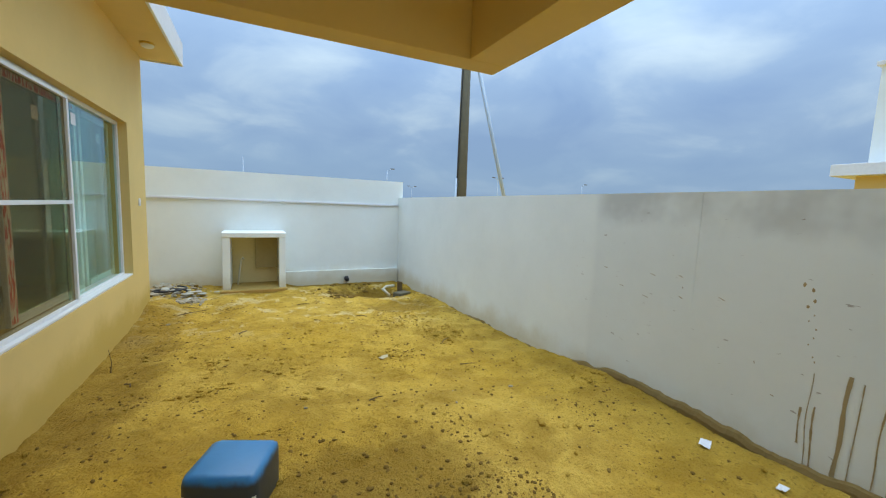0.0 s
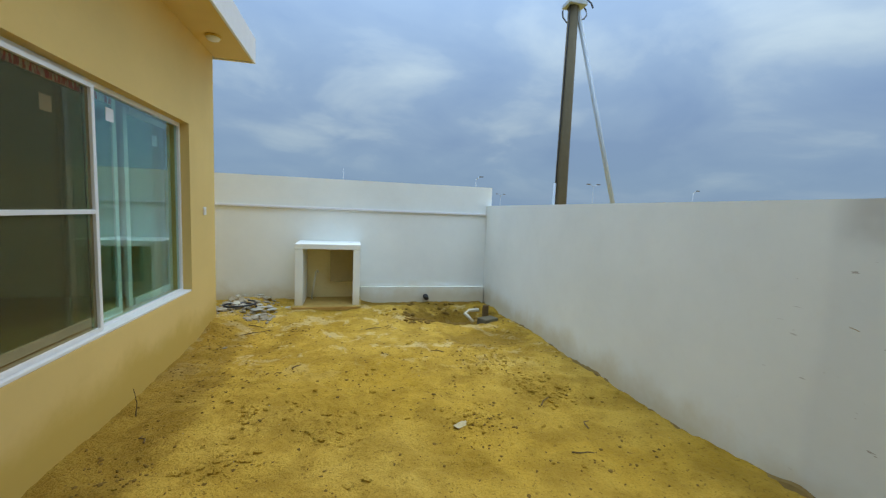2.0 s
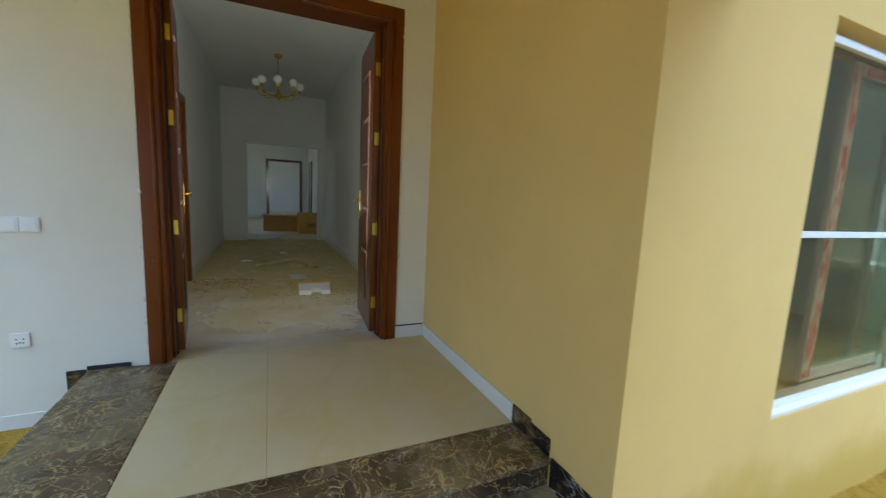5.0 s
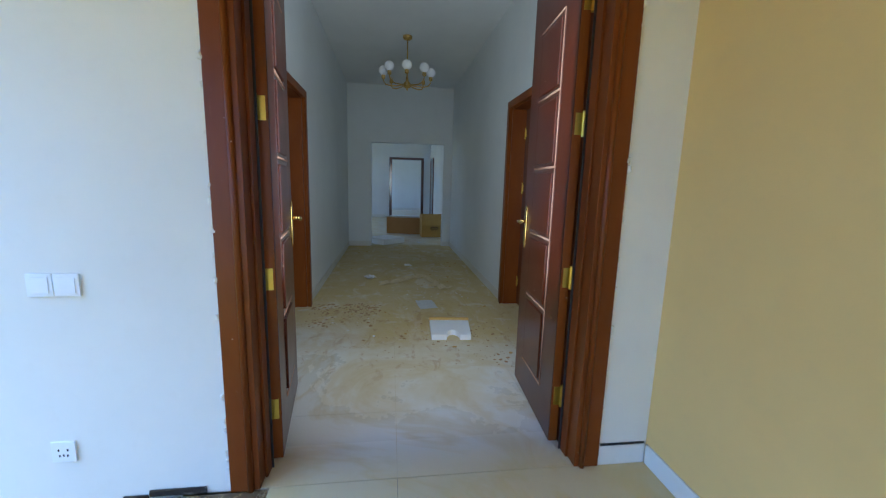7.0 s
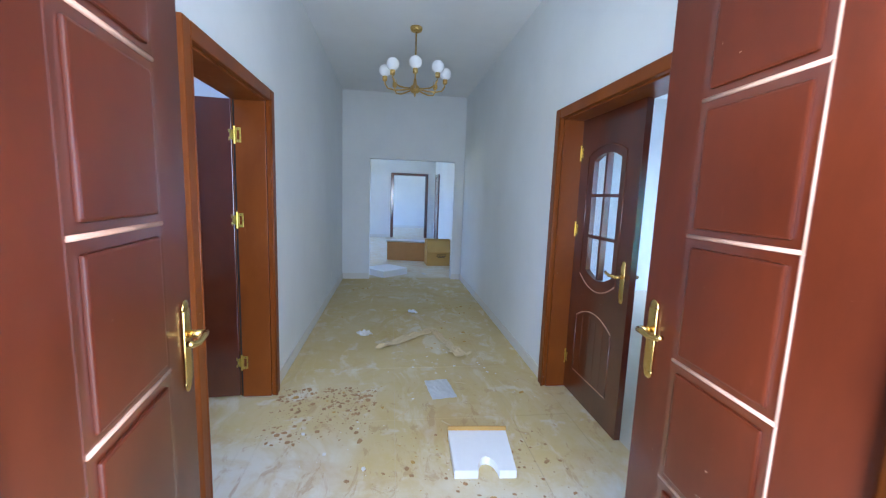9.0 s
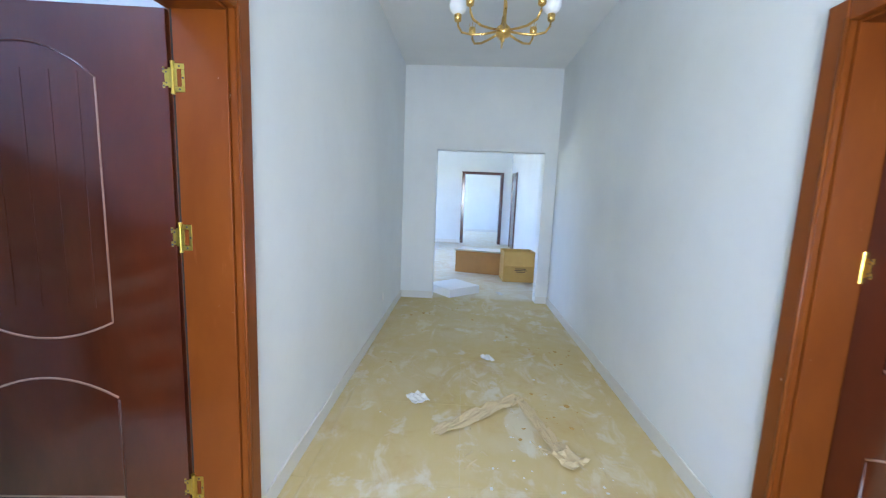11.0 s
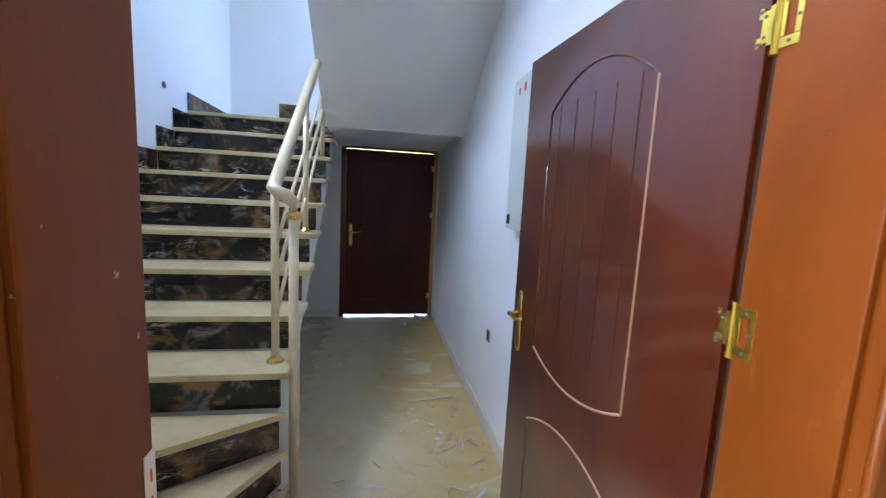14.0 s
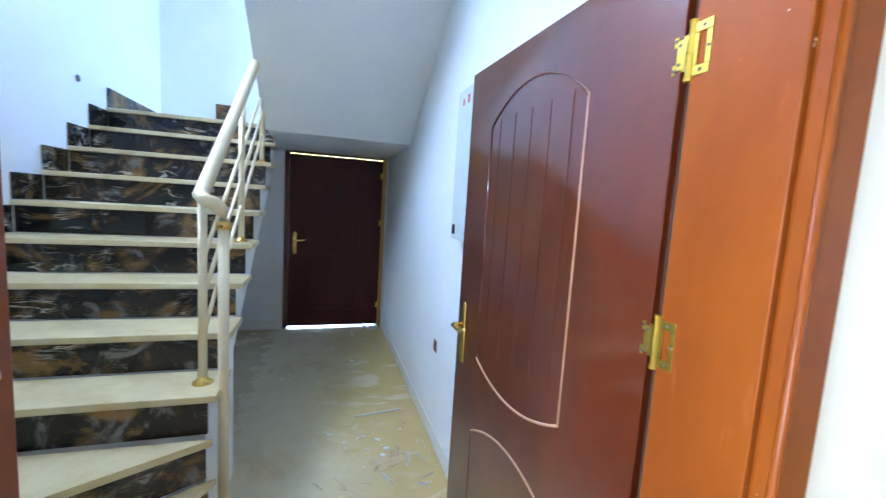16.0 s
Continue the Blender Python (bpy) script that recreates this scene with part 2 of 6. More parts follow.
def wood(name, dark, light, rough=0.28, coat=0.35, wear=0.3, coat_rough=0.16, coat_ior=1.5):
    """Lacquered veneer: cloudy stain, faint upright grain, small chips and rubbed streaks."""
    k = Nodes(name, rough)
    cloud = k.noise(3.2, 5, 0.6, 0.3, k.stretch(1, 1, 0.45))
    fine = k.noise(40, 4, 0.6, 0.0, k.stretch(9, 9, 0.4))
    c = k.mix(k.ramp(cloud, ((0.3, 0.0), (0.7, 1.0))), dark, light)
    c = k.mix(k.math("MULTIPLY", k.ramp(fine, ((0.5, 0.0), (0.75, 1.0))), 0.10), c, tuple(v * 0.6 for v in dark))
    rub = k.math("MULTIPLY", k.step(k.noise(6, 6, 0.7, 0.0, k.stretch(2.4, 2.4, 0.5)), 0.62, 0.76), wear)
    c = k.mix(rub, c, tuple(min(0.6, v * 2.2 + 0.05) for v in light))
    chip = k.math("MULTIPLY", k.step(k.noise(46, 3, 0.55), 0.735, 0.75), k.step(k.noise(3.0, 3), 0.46, 0.56))
    c = k.mix(k.math("MULTIPLY", chip, min(1.0, wear * 5)), c, (0.62, 0.52, 0.42))
    k.color(c)
    k.rough(k.math("ADD", rough, k.math("MULTIPLY", k.noise(4, 3, 0.5), 0.14)))
    k.b.inputs["Coat Weight"].default_value = coat
    k.b.inputs["Coat Roughness"].default_value, k.b.inputs["Coat IOR"].default_value = coat_rough, coat_ior
    k.b.inputs["Specular IOR Level"].default_value = 0.2
    k.bump(k.noise(7, 2), 0.03, 0.004)
    return k.m


M["door_wood"] = wood("dark_red_mahogany_veneer", (0.050, 0.0076, 0.0028), (0.096, 0.019, 0.0040), 0.25, 1.0, 0.0, 0.13, 1.85)
M["frame_wood"] = wood("orange_brown_door_frame", (0.150, 0.036, 0.0032), (0.215, 0.058, 0.0045), 0.32, 0.15, 0.16, 0.2)
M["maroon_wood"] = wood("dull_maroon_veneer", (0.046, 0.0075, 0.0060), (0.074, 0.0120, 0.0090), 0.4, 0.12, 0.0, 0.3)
M["entrance_frame"] = wood("red_brown_entrance_frame", (0.125, 0.030, 0.0036), (0.190, 0.049, 0.0048), 0.32, 0.15, 0.2, 0.2)
M["entrance_wood"] = wood("brown_entrance_veneer", (0.045, 0.0080, 0.0022), (0.088, 0.0165, 0.0040), 0.24, 0.4, 0.12, 0.18)
M["raw_wood"] = wood("raw_yellow_pine", (0.40, 0.22, 0.05), (0.52, 0.31, 0.09), 0.6, 0.0, 0.2)
# Pale wood whose colour holds the highlight on moulding edges.
M["lit_bead"] = wood("pale_lit_bead_moulding", (0.30, 0.16, 0.10), (0.46, 0.29, 0.20), 0.5, 0.1, 0.2)

# dark brown veined marble (steps) and its black variant (stair risers)


def marble(name, body, body2, vein, gold, rough=0.18, dust=0.0, scale=1.0, crack_gain=0.6, line=0.85):
    k = Nodes(name, rough, spec=0.3)
    warp = k.noise(2.6 * scale, 5, 0.6, 0.8)
    body_c = k.mix(k.ramp(warp, ((0.35, 0.0), (0.7, 1.0))), body, body2)
    v1 = k.ramp(k.noise(4.2 * scale, 3, 0.5, 1.6), ((0.488, 0.0), (0.498, 1.0), (0.507, 0.0)))
    v2 = k.ramp(k.noise(2.6 * scale, 4, 0.55, 2.0), ((0.488, 0.0), (0.502, 1.0), (0.520, 0.0)))
    gate = k.step(k.noise(1.9 * scale, 3), 0.42, 0.60)
    v1 = k.math("MULTIPLY", v1, k.math("ADD", 0.25, k.math("MULTIPLY", gate, 0.75)))
    warp_v = k.n.new("ShaderNodeVectorMath")
    warp_v.operation = "MULTIPLY_ADD"
    wn = k.n.new("ShaderNodeTexNoise")
    k.l.new(k.co, wn.inputs["Vector"])
    wn.inputs["Scale"].default_value, wn.inputs["Detail"].default_value = 5.0 * scale, 4
    k.l.new(wn.outputs["Color"], warp_v.inputs[0])
    warp_v.inputs[1].default_value = (0.16 / scale, 0.16 / scale, 0.16 / scale)
    k.l.new(k.co, warp_v.inputs[2])
    crack = k.ramp(k.voronoi(5.5 * scale, "DISTANCE_TO_EDGE", warp_v.outputs[0]), ((0.0, 1.0), (0.022, 0.0)))
    crack = k.math("MULTIPLY", crack, k.step(k.noise(2.4 * scale, 3, 0.6), 0.40, 0.56))
    body_c = k.mix(k.math("MULTIPLY", crack, crack_gain), body_c, gold)
    c = k.mix(k.math("MULTIPLY", v1, line), body_c, vein)
    c = k.mix(k.math("MULTIPLY", v2, 0.82 * line), c, gold)
    speck = k.step(k.noise(34, 3, 0.6), 0.66, 0.72)
    c = k.mix(k.math("MULTIPLY", speck, 0.4), c, vein)
    if dust:
        d = k.math("MULTIPLY", k.step(k.noise(3.3, 6, 0.65), 0.40, 0.66), dust)
        c = k.mix(d, c, (0.55, 0.45, 0.22))
        k.rough(k.math("ADD", rough, k.math("MULTIPLY", d, 0.6)))
    k.color(c)
    return k.m


M["marble_step"] = marble("brown_veined_marble", (0.060, 0.038, 0.018), (0.15, 0.10, 0.050), (0.66, 0.57, 0.38), (0.56, 0.40, 0.15), 0.22, 0.16, 1.5)
M["marble_riser"] = marble("near_black_step_marble", (0.022, 0.014, 0.009), (0.075, 0.045, 0.026), (0.66, 0.58, 0.44), (0.50, 0.33, 0.12), 0.2, 0.10, 1.3)
M["marble_sandy"] = marble("sand_covered_marble_tread", (0.060, 0.042, 0.026), (0.14, 0.10, 0.065), (0.60, 0.52, 0.37), (0.46, 0.33, 0.14), 0.3, 0.80, 1.3)
# black stone with cloudy gold and grey fields and broken pale streaks
k = Nodes("black_gold_marble", 0.10, spec=0.4)
field = k.noise(3.1, 5, 0.62, 1.4)
c = k.mix(k.step(k.noise(1.7, 3), 0.40, 0.62), (0.007, 0.008, 0.010), (0.024, 0.018, 0.014))
c = k.mix(k.math("MULTIPLY", k.step(field, 0.50, 0.66), 0.8), c, (0.26, 0.15, 0.045))
c = k.mix(k.math("MULTIPLY", k.step(k.noise(4.3, 5, 0.65, 1.8), 0.53, 0.70), 0.7), c, (0.24, 0.23, 0.21))
tilt = k.n.new("ShaderNodeMapping")
k.l.new(k.co, tilt.inputs[0])
tilt.inputs["Rotation"].default_value, tilt.inputs["Scale"].default_value = (0.0, 0.75, 0.0), (1.0, 1.0, 3.4)
streak = k.ramp(k.noise(3.0, 4, 0.55, 0.9, tilt.outputs[0]), ((0.475, 0.0), (0.502, 1.0), (0.530, 0.0)))
streak = k.math("MULTIPLY", streak, k.step(k.noise(3.6, 3, 0.6), 0.50, 0.66))
c = k.mix(k.math("MULTIPLY", streak, 0.85), c, (0.66, 0.60, 0.48))
thin = k.ramp(k.noise(5.5, 3, 0.5, 1.0, tilt.outputs[0]), ((0.490, 0.0), (0.499, 1.0), (0.508, 0.0)))
c = k.mix(k.math("MULTIPLY", k.math("MULTIPLY", thin, k.step(k.noise(2.3, 3), 0.48, 0.60)), 0.6), c, (0.56, 0.40, 0.16))
k.color(c)
M["marble_black"] = k.m
k = Nodes("cream_stair_tread_stone", 0.4)
k.color(k.mix(k.ramp(k.noise(6, 6, 0.65), ((0.35, 0.0), (0.7, 1.0))), (0.58, 0.51, 0.31), (0.44, 0.36, 0.18)))
k.bump(k.noise(60, 3), 0.05, 0.003)
M["tread"] = k.m

# cream floor tile, under a drift of sand dust that thickens down the passage
k = Nodes("dusty_cream_tile", 0.3)
x_ax, y_ax = k.axis(0), k.axis(1)
cloud = k.noise(1.5, 6, 0.62, 0.3)
fine = k.noise(9, 6, 0.68)
tile_c = k.mix(k.ramp(k.noise(1.1, 4, 0.6, 2.0), ((0.42, 0.0), (0.52, 1.0), (0.60, 0.0))), (0.74, 0.73, 0.68), (0.66, 0.60, 0.46))
inside = k.step(k.math("ADD", x_ax, k.math("MULTIPLY", fine, 0.7)), -2.55, -3.45)
clean = k.math("MULTIPLY", k.step(k.math("ADD", y_ax, k.math("MULTIPLY", cloud, 0.5)), -1.15, -1.45), k.step(x_ax, -4.1, -3.7))
near_d = k.math("MULTIPLY", k.step(cloud, 0.40, 0.62), k.math("ADD", 0.14, k.math("MULTIPLY", k.step(x_ax, -2.2, -2.9), 0.35)))
dust = k.math("MAXIMUM", near_d, k.math("MULTIPLY", inside, k.math("ADD", 0.55, k.math("MULTIPLY", cloud, 0.6)), True))
dust = k.math("MULTIPLY", dust, k.math("SUBTRACT", 1.0, k.math("MULTIPLY", clean, 0.75)), True)
porch_d = k.math("MULTIPLY", k.step(x_ax, -2.35, -1.95), k.math("ADD", 0.55, k.math("MULTIPLY", cloud, 0.45)))
dust = k.math("MULTIPLY", k.math("MAXIMUM", dust, porch_d), k.math("ADD", 0.35, k.math("MULTIPLY", k.step(x_ax, -8.85, -8.6), 0.65)))
c = k.mix(dust, tile_c, (0.58, 0.45, 0.17))
scuffs = k.math("MULTIPLY", k.step(k.noise(4.6, 4, 0.6, 0.3), 0.57, 0.70), k.math("MULTIPLY", inside, 0.55))
c = k.mix(scuffs, c, (0.74, 0.72, 0.66))
in_stair = k.step(y_ax, -2.25, -2.4)
c = k.mix(k.math("MULTIPLY", in_stair, k.math("ADD", 0.55, k.math("MULTIPLY", cloud, 0.35))), c, (0.70, 0.63, 0.40))
sandy = k.math("MULTIPLY", in_stair, k.step(k.math("ADD", x_ax, k.math("MULTIPLY", cloud, -0.9)), -4.1, -4.9))
c = k.mix(k.math("MULTIPLY", sandy, 0.8), c, (0.52, 0.38, 0.13))
smear = k.math("MULTIPLY", k.step(k.noise(2.6, 5, 0.62, 0.8, k.stretch(1.0, 2.2, 1.0)), 0.50, 0.66), k.step(k.noise(1.6, 3), 0.40, 0.56))
c = k.mix(k.math("MULTIPLY", k.math("MULTIPLY", smear, inside), 0.62), c, (0.72, 0.67, 0.52))
ochre = k.math("MULTIPLY", k.step(k.noise(2.1, 5, 0.65, 0.5), 0.52, 0.68), k.math("MULTIPLY", inside, 0.45))
c = k.mix(ochre, c, (0.52, 0.35, 0.13))
mud = k.math("MULTIPLY", k.step(k.noise(5.0, 6, 0.7, 0.8, k.stretch(1.0, 1.8, 1.0)), 0.55, 0.64), k.math("MULTIPLY", k.step(x_ax, -4.9, -4.3), k.math("MULTIPLY", k.step(x_ax, -2.6, -3.2), k.step(y_ax, -2.25, -2.1))))
c = k.mix(k.math("MULTIPLY", mud, 0.5), c, (0.42, 0.25, 0.11))
crumbs = k.math("MULTIPLY", k.step(fine, 0.70, 0.78), 0.4)
c = k.mix(crumbs, c, (0.36, 0.22, 0.08))
k.color(c)
k.rough(k.math("ADD", 0.22, k.math("MULTIPLY", dust, 0.6)))
k.bump(k.math("ADD", fine, k.noise(70, 3)), 0.08, 0.004)
M["tile"] = k.m
k = Nodes("sandy_screed_floor", 0.85)
k.color(k.mix(k.noise(1.6, 6, 0.65), (0.52, 0.42, 0.22), (0.66, 0.60, 0.46)))
k.bump(k.noise(30, 5, 0.6), 0.2, 0.006)
M["screed"] = k.m
M["grout"] = paint("dark_tile_joint", (0.30, 0.27, 0.20), rough=0.9).m
M["skirting"] = paint("pale_tile_skirting", (0.74, 0.73, 0.67), amount=0.15, rough=0.4, bump=0.02).m


def plain(name, c, rough=0.5, metal=0.0, var=0.12, scale=12, bump=0.0, coat=0.0):
    k = Nodes(name, rough, metal)
    k.color(k.mix(k.noise(scale, 5, 0.6), c, tuple(v * (1 - var * 2) for v in c)))
    k.rough(k.math("ADD", rough * 0.85, k.math("MULTIPLY", k.noise(scale * 3, 4), rough * 0.3)))
    if bump:
        k.bump(k.noise(scale * 12, 3), bump, 0.003)
    k.b.inputs["Coat Weight"].default_value = coat
    return k.m


M["white_frame"] = plain("white_powder_coated_aluminium", (0.82, 0.82, 0.80), 0.35, 0, 0.06)
M["fascia"] = plain("white_painted_fascia", (0.80, 0.81, 0.82), 0.5, 0, 0.08)
M["brass"] = plain("polished_brass", (0.83, 0.58, 0.16), 0.22, 1.0, 0.1, 30)
M["hinge_brass"] = plain("bright_yellow_brass", (0.80, 0.60, 0.10), 0.30, 1.0, 0.15, 40)
M["aged_brass"] = plain("lacquered_gold_brass", (0.70, 0.48, 0.14), 0.28, 1.0, 0.12, 20)
M["steel_rail"] = plain("dust_covered_steel_tube", (0.74, 0.65, 0.43), 0.36, 0.15, 0.14, 9)
M["plastic"] = plain("white_switch_plastic", (0.82, 0.82, 0.80), 0.3, 0, 0.03)
M["carton"] = plain("brown_corrugated_cardboard", (0.50, 0.27, 0.09), 0.85, 0, 0.12, 5, 0.15)
M["carton_pale"] = plain("pale_corrugated_cardboard", (0.58, 0.36, 0.09), 0.85, 0, 0.12, 5, 0.15)
M["foam"] = plain("white_polystyrene_foam", (0.86, 0.87, 0.88), 0.8, 0, 0.03, 40, 0.15)
M["dark"] = plain("black_hole", (0.02, 0.018, 0.015), 0.9)
M["paper"] = plain("crumpled_white_paper", (0.80, 0.80, 0.80), 0.8, 0, 0.08, 20, 0.2)
M["sheet"] = plain("dusty_plastic_film", (0.70, 0.72, 0.74), 0.35, 0, 0.15, 14, 0.3)
M["rag"] = plain("sandy_plastic_wrap", (0.68, 0.55, 0.31), 0.6, 0, 0.12, 9, 0.2)
k = Nodes("faded_blue_plastic", 0.42).local()
grime = k.math("MULTIPLY", k.step(k.math("ADD", k.axis(2), k.math("MULTIPLY", k.noise(9, 5, 0.65), 0.06)), 0.272, 0.232), 0.92)
k.color(k.mix(grime, k.mix(k.noise(7, 5, 0.6), (0.030, 0.21, 0.42), (0.022, 0.15, 0.33)), (0.045, 0.038, 0.020)))
k.bump(k.noise(30, 4), 0.15, 0.004)
M["blue"] = k.m
M["metal_box"] = plain("grey_green_enamelled_steel", (0.58, 0.63, 0.58), 0.4, 0, 0.05)
M["orange_box"] = plain("orange_plastic_back_box", (0.42, 0.09, 0.04), 0.5)
M["yellow_tag"] = plain("yellow_warning_sticker", (0.75, 0.45, 0.02), 0.5)
M["red_tag"] = plain("red_sticker", (0.55, 0.06, 0.05), 0.5)
M["concrete"] = plain("weathered_concrete_pole", (0.165, 0.14, 0.085), 0.9, 0, 0.2, 4, 0.3)
M["galv"] = plain("galvanised_steel", (0.50, 0.58, 0.64), 0.5, 0.25, 0.1)
M["cable"] = plain("black_rubber_cable", (0.02, 0.02, 0.022), 0.5)
M["rubble"] = plain("broken_tile_and_mortar", (0.46, 0.38, 0.25), 0.9, 0, 0.3, 7, 0.4)
M["shard"] = plain("pale_broken_tile", (0.55, 0.50, 0.38), 0.7, 0, 0.25, 5, 0.2)
M["film"] = plain("clear_crumpled_film", (0.50, 0.40, 0.20), 0.55, 0, 0.2, 30, 0.3)
M["brick_dust"] = plain("reddish_mortar_crumbs", (0.54, 0.33, 0.15), 0.95, 0, 0.3, 9, 0.4)
M["wire_box"] = plain("grey_wire_box", (0.10, 0.10, 0.10), 0.7)
M["twig"] = plain("dry_brown_twig", (0.14, 0.085, 0.03), 0.9)
M["pipe"] = plain("cream_plastic_pipe", (0.68, 0.64, 0.50), 0.4)
M["shelf_board"] = plain("unpainted_brown_board", (0.42, 0.34, 0.17), 0.9, 0, 0.15, 6, 0.2)

k = Nodes("milk_glass_globe", 0.25)
k.color((0.93, 0.94, 0.95))
M["globe"] = k.m

# window panes: clear green-tinted glass, and the brown insect screen in front of one half
m, n, l, b = mat("green_tinted_glass")
b.inputs["Base Color"].default_value = (0.55, 0.88, 0.74, 1)
b.inputs["Transmission Weight"].default_value, b.inputs["Roughness"].default_value, b.inputs["IOR"].default_value = 1.0, 0.015, 1.85
M["glass"] = m
m, n, l, b = mat("door_glass")
b.inputs["Base Color"].default_value = (0.93, 0.97, 0.97, 1)
b.inputs["Transmission Weight"].default_value, b.inputs["Roughness"].default_value, b.inputs["IOR"].default_value = 1.0, 0.03, 1.45
M["clear_glass"] = m
m, n, l, b = mat("brown_insect_screen")
b.inputs["Base Color"].default_value, b.inputs["Roughness"].default_value = (0.10, 0.08, 0.040, 1), 0.6
tr, mx = n.new("ShaderNodeBsdfTransparent"), n.new("ShaderNodeMixShader")
tr.inputs[0].default_value = (0.88, 0.82, 0.66, 1)
mx.inputs[0].default_value = 0.24
l.new(tr.outputs[0], mx.inputs[1])
l.new(b.outputs[0], mx.inputs[2])
l.new(mx.outputs[0], n["Material Output"].inputs[0])
M["screen"] = m
k = Nodes("red_white_protective_tape", 0.5).local()
dash = k.step(k.noise(3.0, 2, 0.5, 0.0, k.stretch(18, 18, 3.2)), 0.50, 0.53)
k.color(k.mix(dash, (0.85, 0.76, 0.66), (0.70, 0.10, 0.06)))
M["tape"] = k.m

# ---------------------------------------------------------------- mesh helpers


WORLD = {}


def finish(name, bm, material, parent=None, label="", smooth=False, local=False):
    me = bpy.data.meshes.new(name)
    bmesh.ops.recalc_face_normals(bm, faces=bm.faces)
    bm.to_mesh(me)
    bm.free()
    for mm in material if isinstance(material, (list, tuple)) else [material]:
        me.materials.append(mm)
    if smooth:
        for p in me.polygons:
            p.use_smooth = True
    ob = new(name, me)
    WORLD[ob.name] = Matrix.Identity(4)
    if parent is not None:
        ob.parent = parent
        base = WORLD[parent.name]
        if local:
            WORLD[ob.name] = base.copy()
        else:
            ob.matrix_parent_inverse = base.inverted()
    if label:
        ob["label"] = label
    return ob


def part(name, bm, material, parent, label="", smooth=False, local=False):
    """One mesh under a thing or a part; local: its numbers are in the thing's own space."""
    return finish(name, bm, material, parent, label, smooth, local)


def thing(name, at, label, category, group="", kind="", turn=0.0):
    e = new(name)
    e.matrix_basis = pose(*at, 0, 0, turn)
    e.empty_display_size = 0.1
    WORLD[e.name] = pose(*at, 0, 0, turn)
    return tagged(e, label, category, group, kind)


def bx(bm, a, b, bevel=0.0, m=None):
    """A box from corner a to corner b, with its edges bevelled, moved by m."""
    lo, hi = [min(p, q) for p, q in zip(a, b)], [max(p, q) for p, q in zip(a, b)]
    vs = bmesh.ops.create_cube(bm, size=1)["verts"]
    for v in vs:
        v.co = Vector([lo[i] if v.co[i] < 0 else hi[i] for i in range(3)])
    if bevel > 0:
        es = list({e for v in vs for e in v.link_edges})
        r = bmesh.ops.bevel(bm, geom=es, offset=bevel, segments=2, affect="EDGES", profile=0.6)
        vs = list({v for f in r["faces"] for v in f.verts} | {v for v in vs if v.is_valid})
    if m is not None:
        bmesh.ops.transform(bm, matrix=m, verts=vs)
    return vs


def box(a, b, bevel=0.0, m=None):
    bm = bmesh.new()
    bx(bm, a, b, bevel, m)
    return bm


def tube(bm, pts, r, sides=10, r2=None, closed=False):
    """A round bar along the points pts, tapering from r to r2."""
    pts = [Vector(p) for p in pts]
    rings, up = [], Vector((0, 0, 1))
    for i, p in enumerate(pts):
        d = (pts[min(i + 1, len(pts) - 1)] - pts[max(i - 1, 0)]).normalized()
        a = d.cross(up if abs(d.z) < 0.95 else Vector((1, 0, 0))).normalized()
        c = a.cross(d).normalized()
        rr = r if r2 is None else r + (r2 - r) * i / max(1, len(pts) - 1)
        rings.append([bm.verts.new(p + rr * (math.cos(2 * math.pi * s / sides) * a + math.sin(2 * math.pi * s / sides) * c)) for s in range(sides)])
    for q, w in zip(rings, rings[1:]):
        for s in range(sides):
            bm.faces.new((q[s], q[(s + 1) % sides], w[(s + 1) % sides], w[s]))
    bm.faces.new(rings[0])
    bm.faces.new(rings[-1][::-1])
    return bm


def rod(pts, r, sides=10, r2=None):
    return tube(bmesh.new(), pts, r, sides, r2)


def lathe(bm, profile, at, sides=20):
    """A turned shape: profile rows of (radius, height)."""
    rings = [[bm.verts.new((at[0] + r * math.cos(2 * math.pi * s / sides), at[1] + r * math.sin(2 * math.pi * s / sides), at[2] + h))
              for s in range(sides)] for r, h in profile]
    for q, w in zip(rings, rings[1:]):
        for s in range(sides):
            bm.faces.new((q[s], q[(s + 1) % sides], w[(s + 1) % sides], w[s]))
    bm.faces.new(rings[0][::-1])
    bm.faces.new(rings[-1])
    return bm


def prism(bm, outline, z0, z1, m=None):
    """An upright prism over a flat outline of (x, y)."""
    lo = [bm.verts.new((x, y, z0)) for x, y in outline]
    hi = [bm.verts.new((x, y, z1)) for x, y in outline]
    k = len(outline)
    bm.faces.new(lo[::-1])
    bm.faces.new(hi)
    for i in range(k):
        bm.faces.new((lo[i], lo[(i + 1) % k], hi[(i + 1) % k], hi[i]))
    if m is not None:
        bmesh.ops.transform(bm, matrix=m, verts=lo + hi)
    return bm


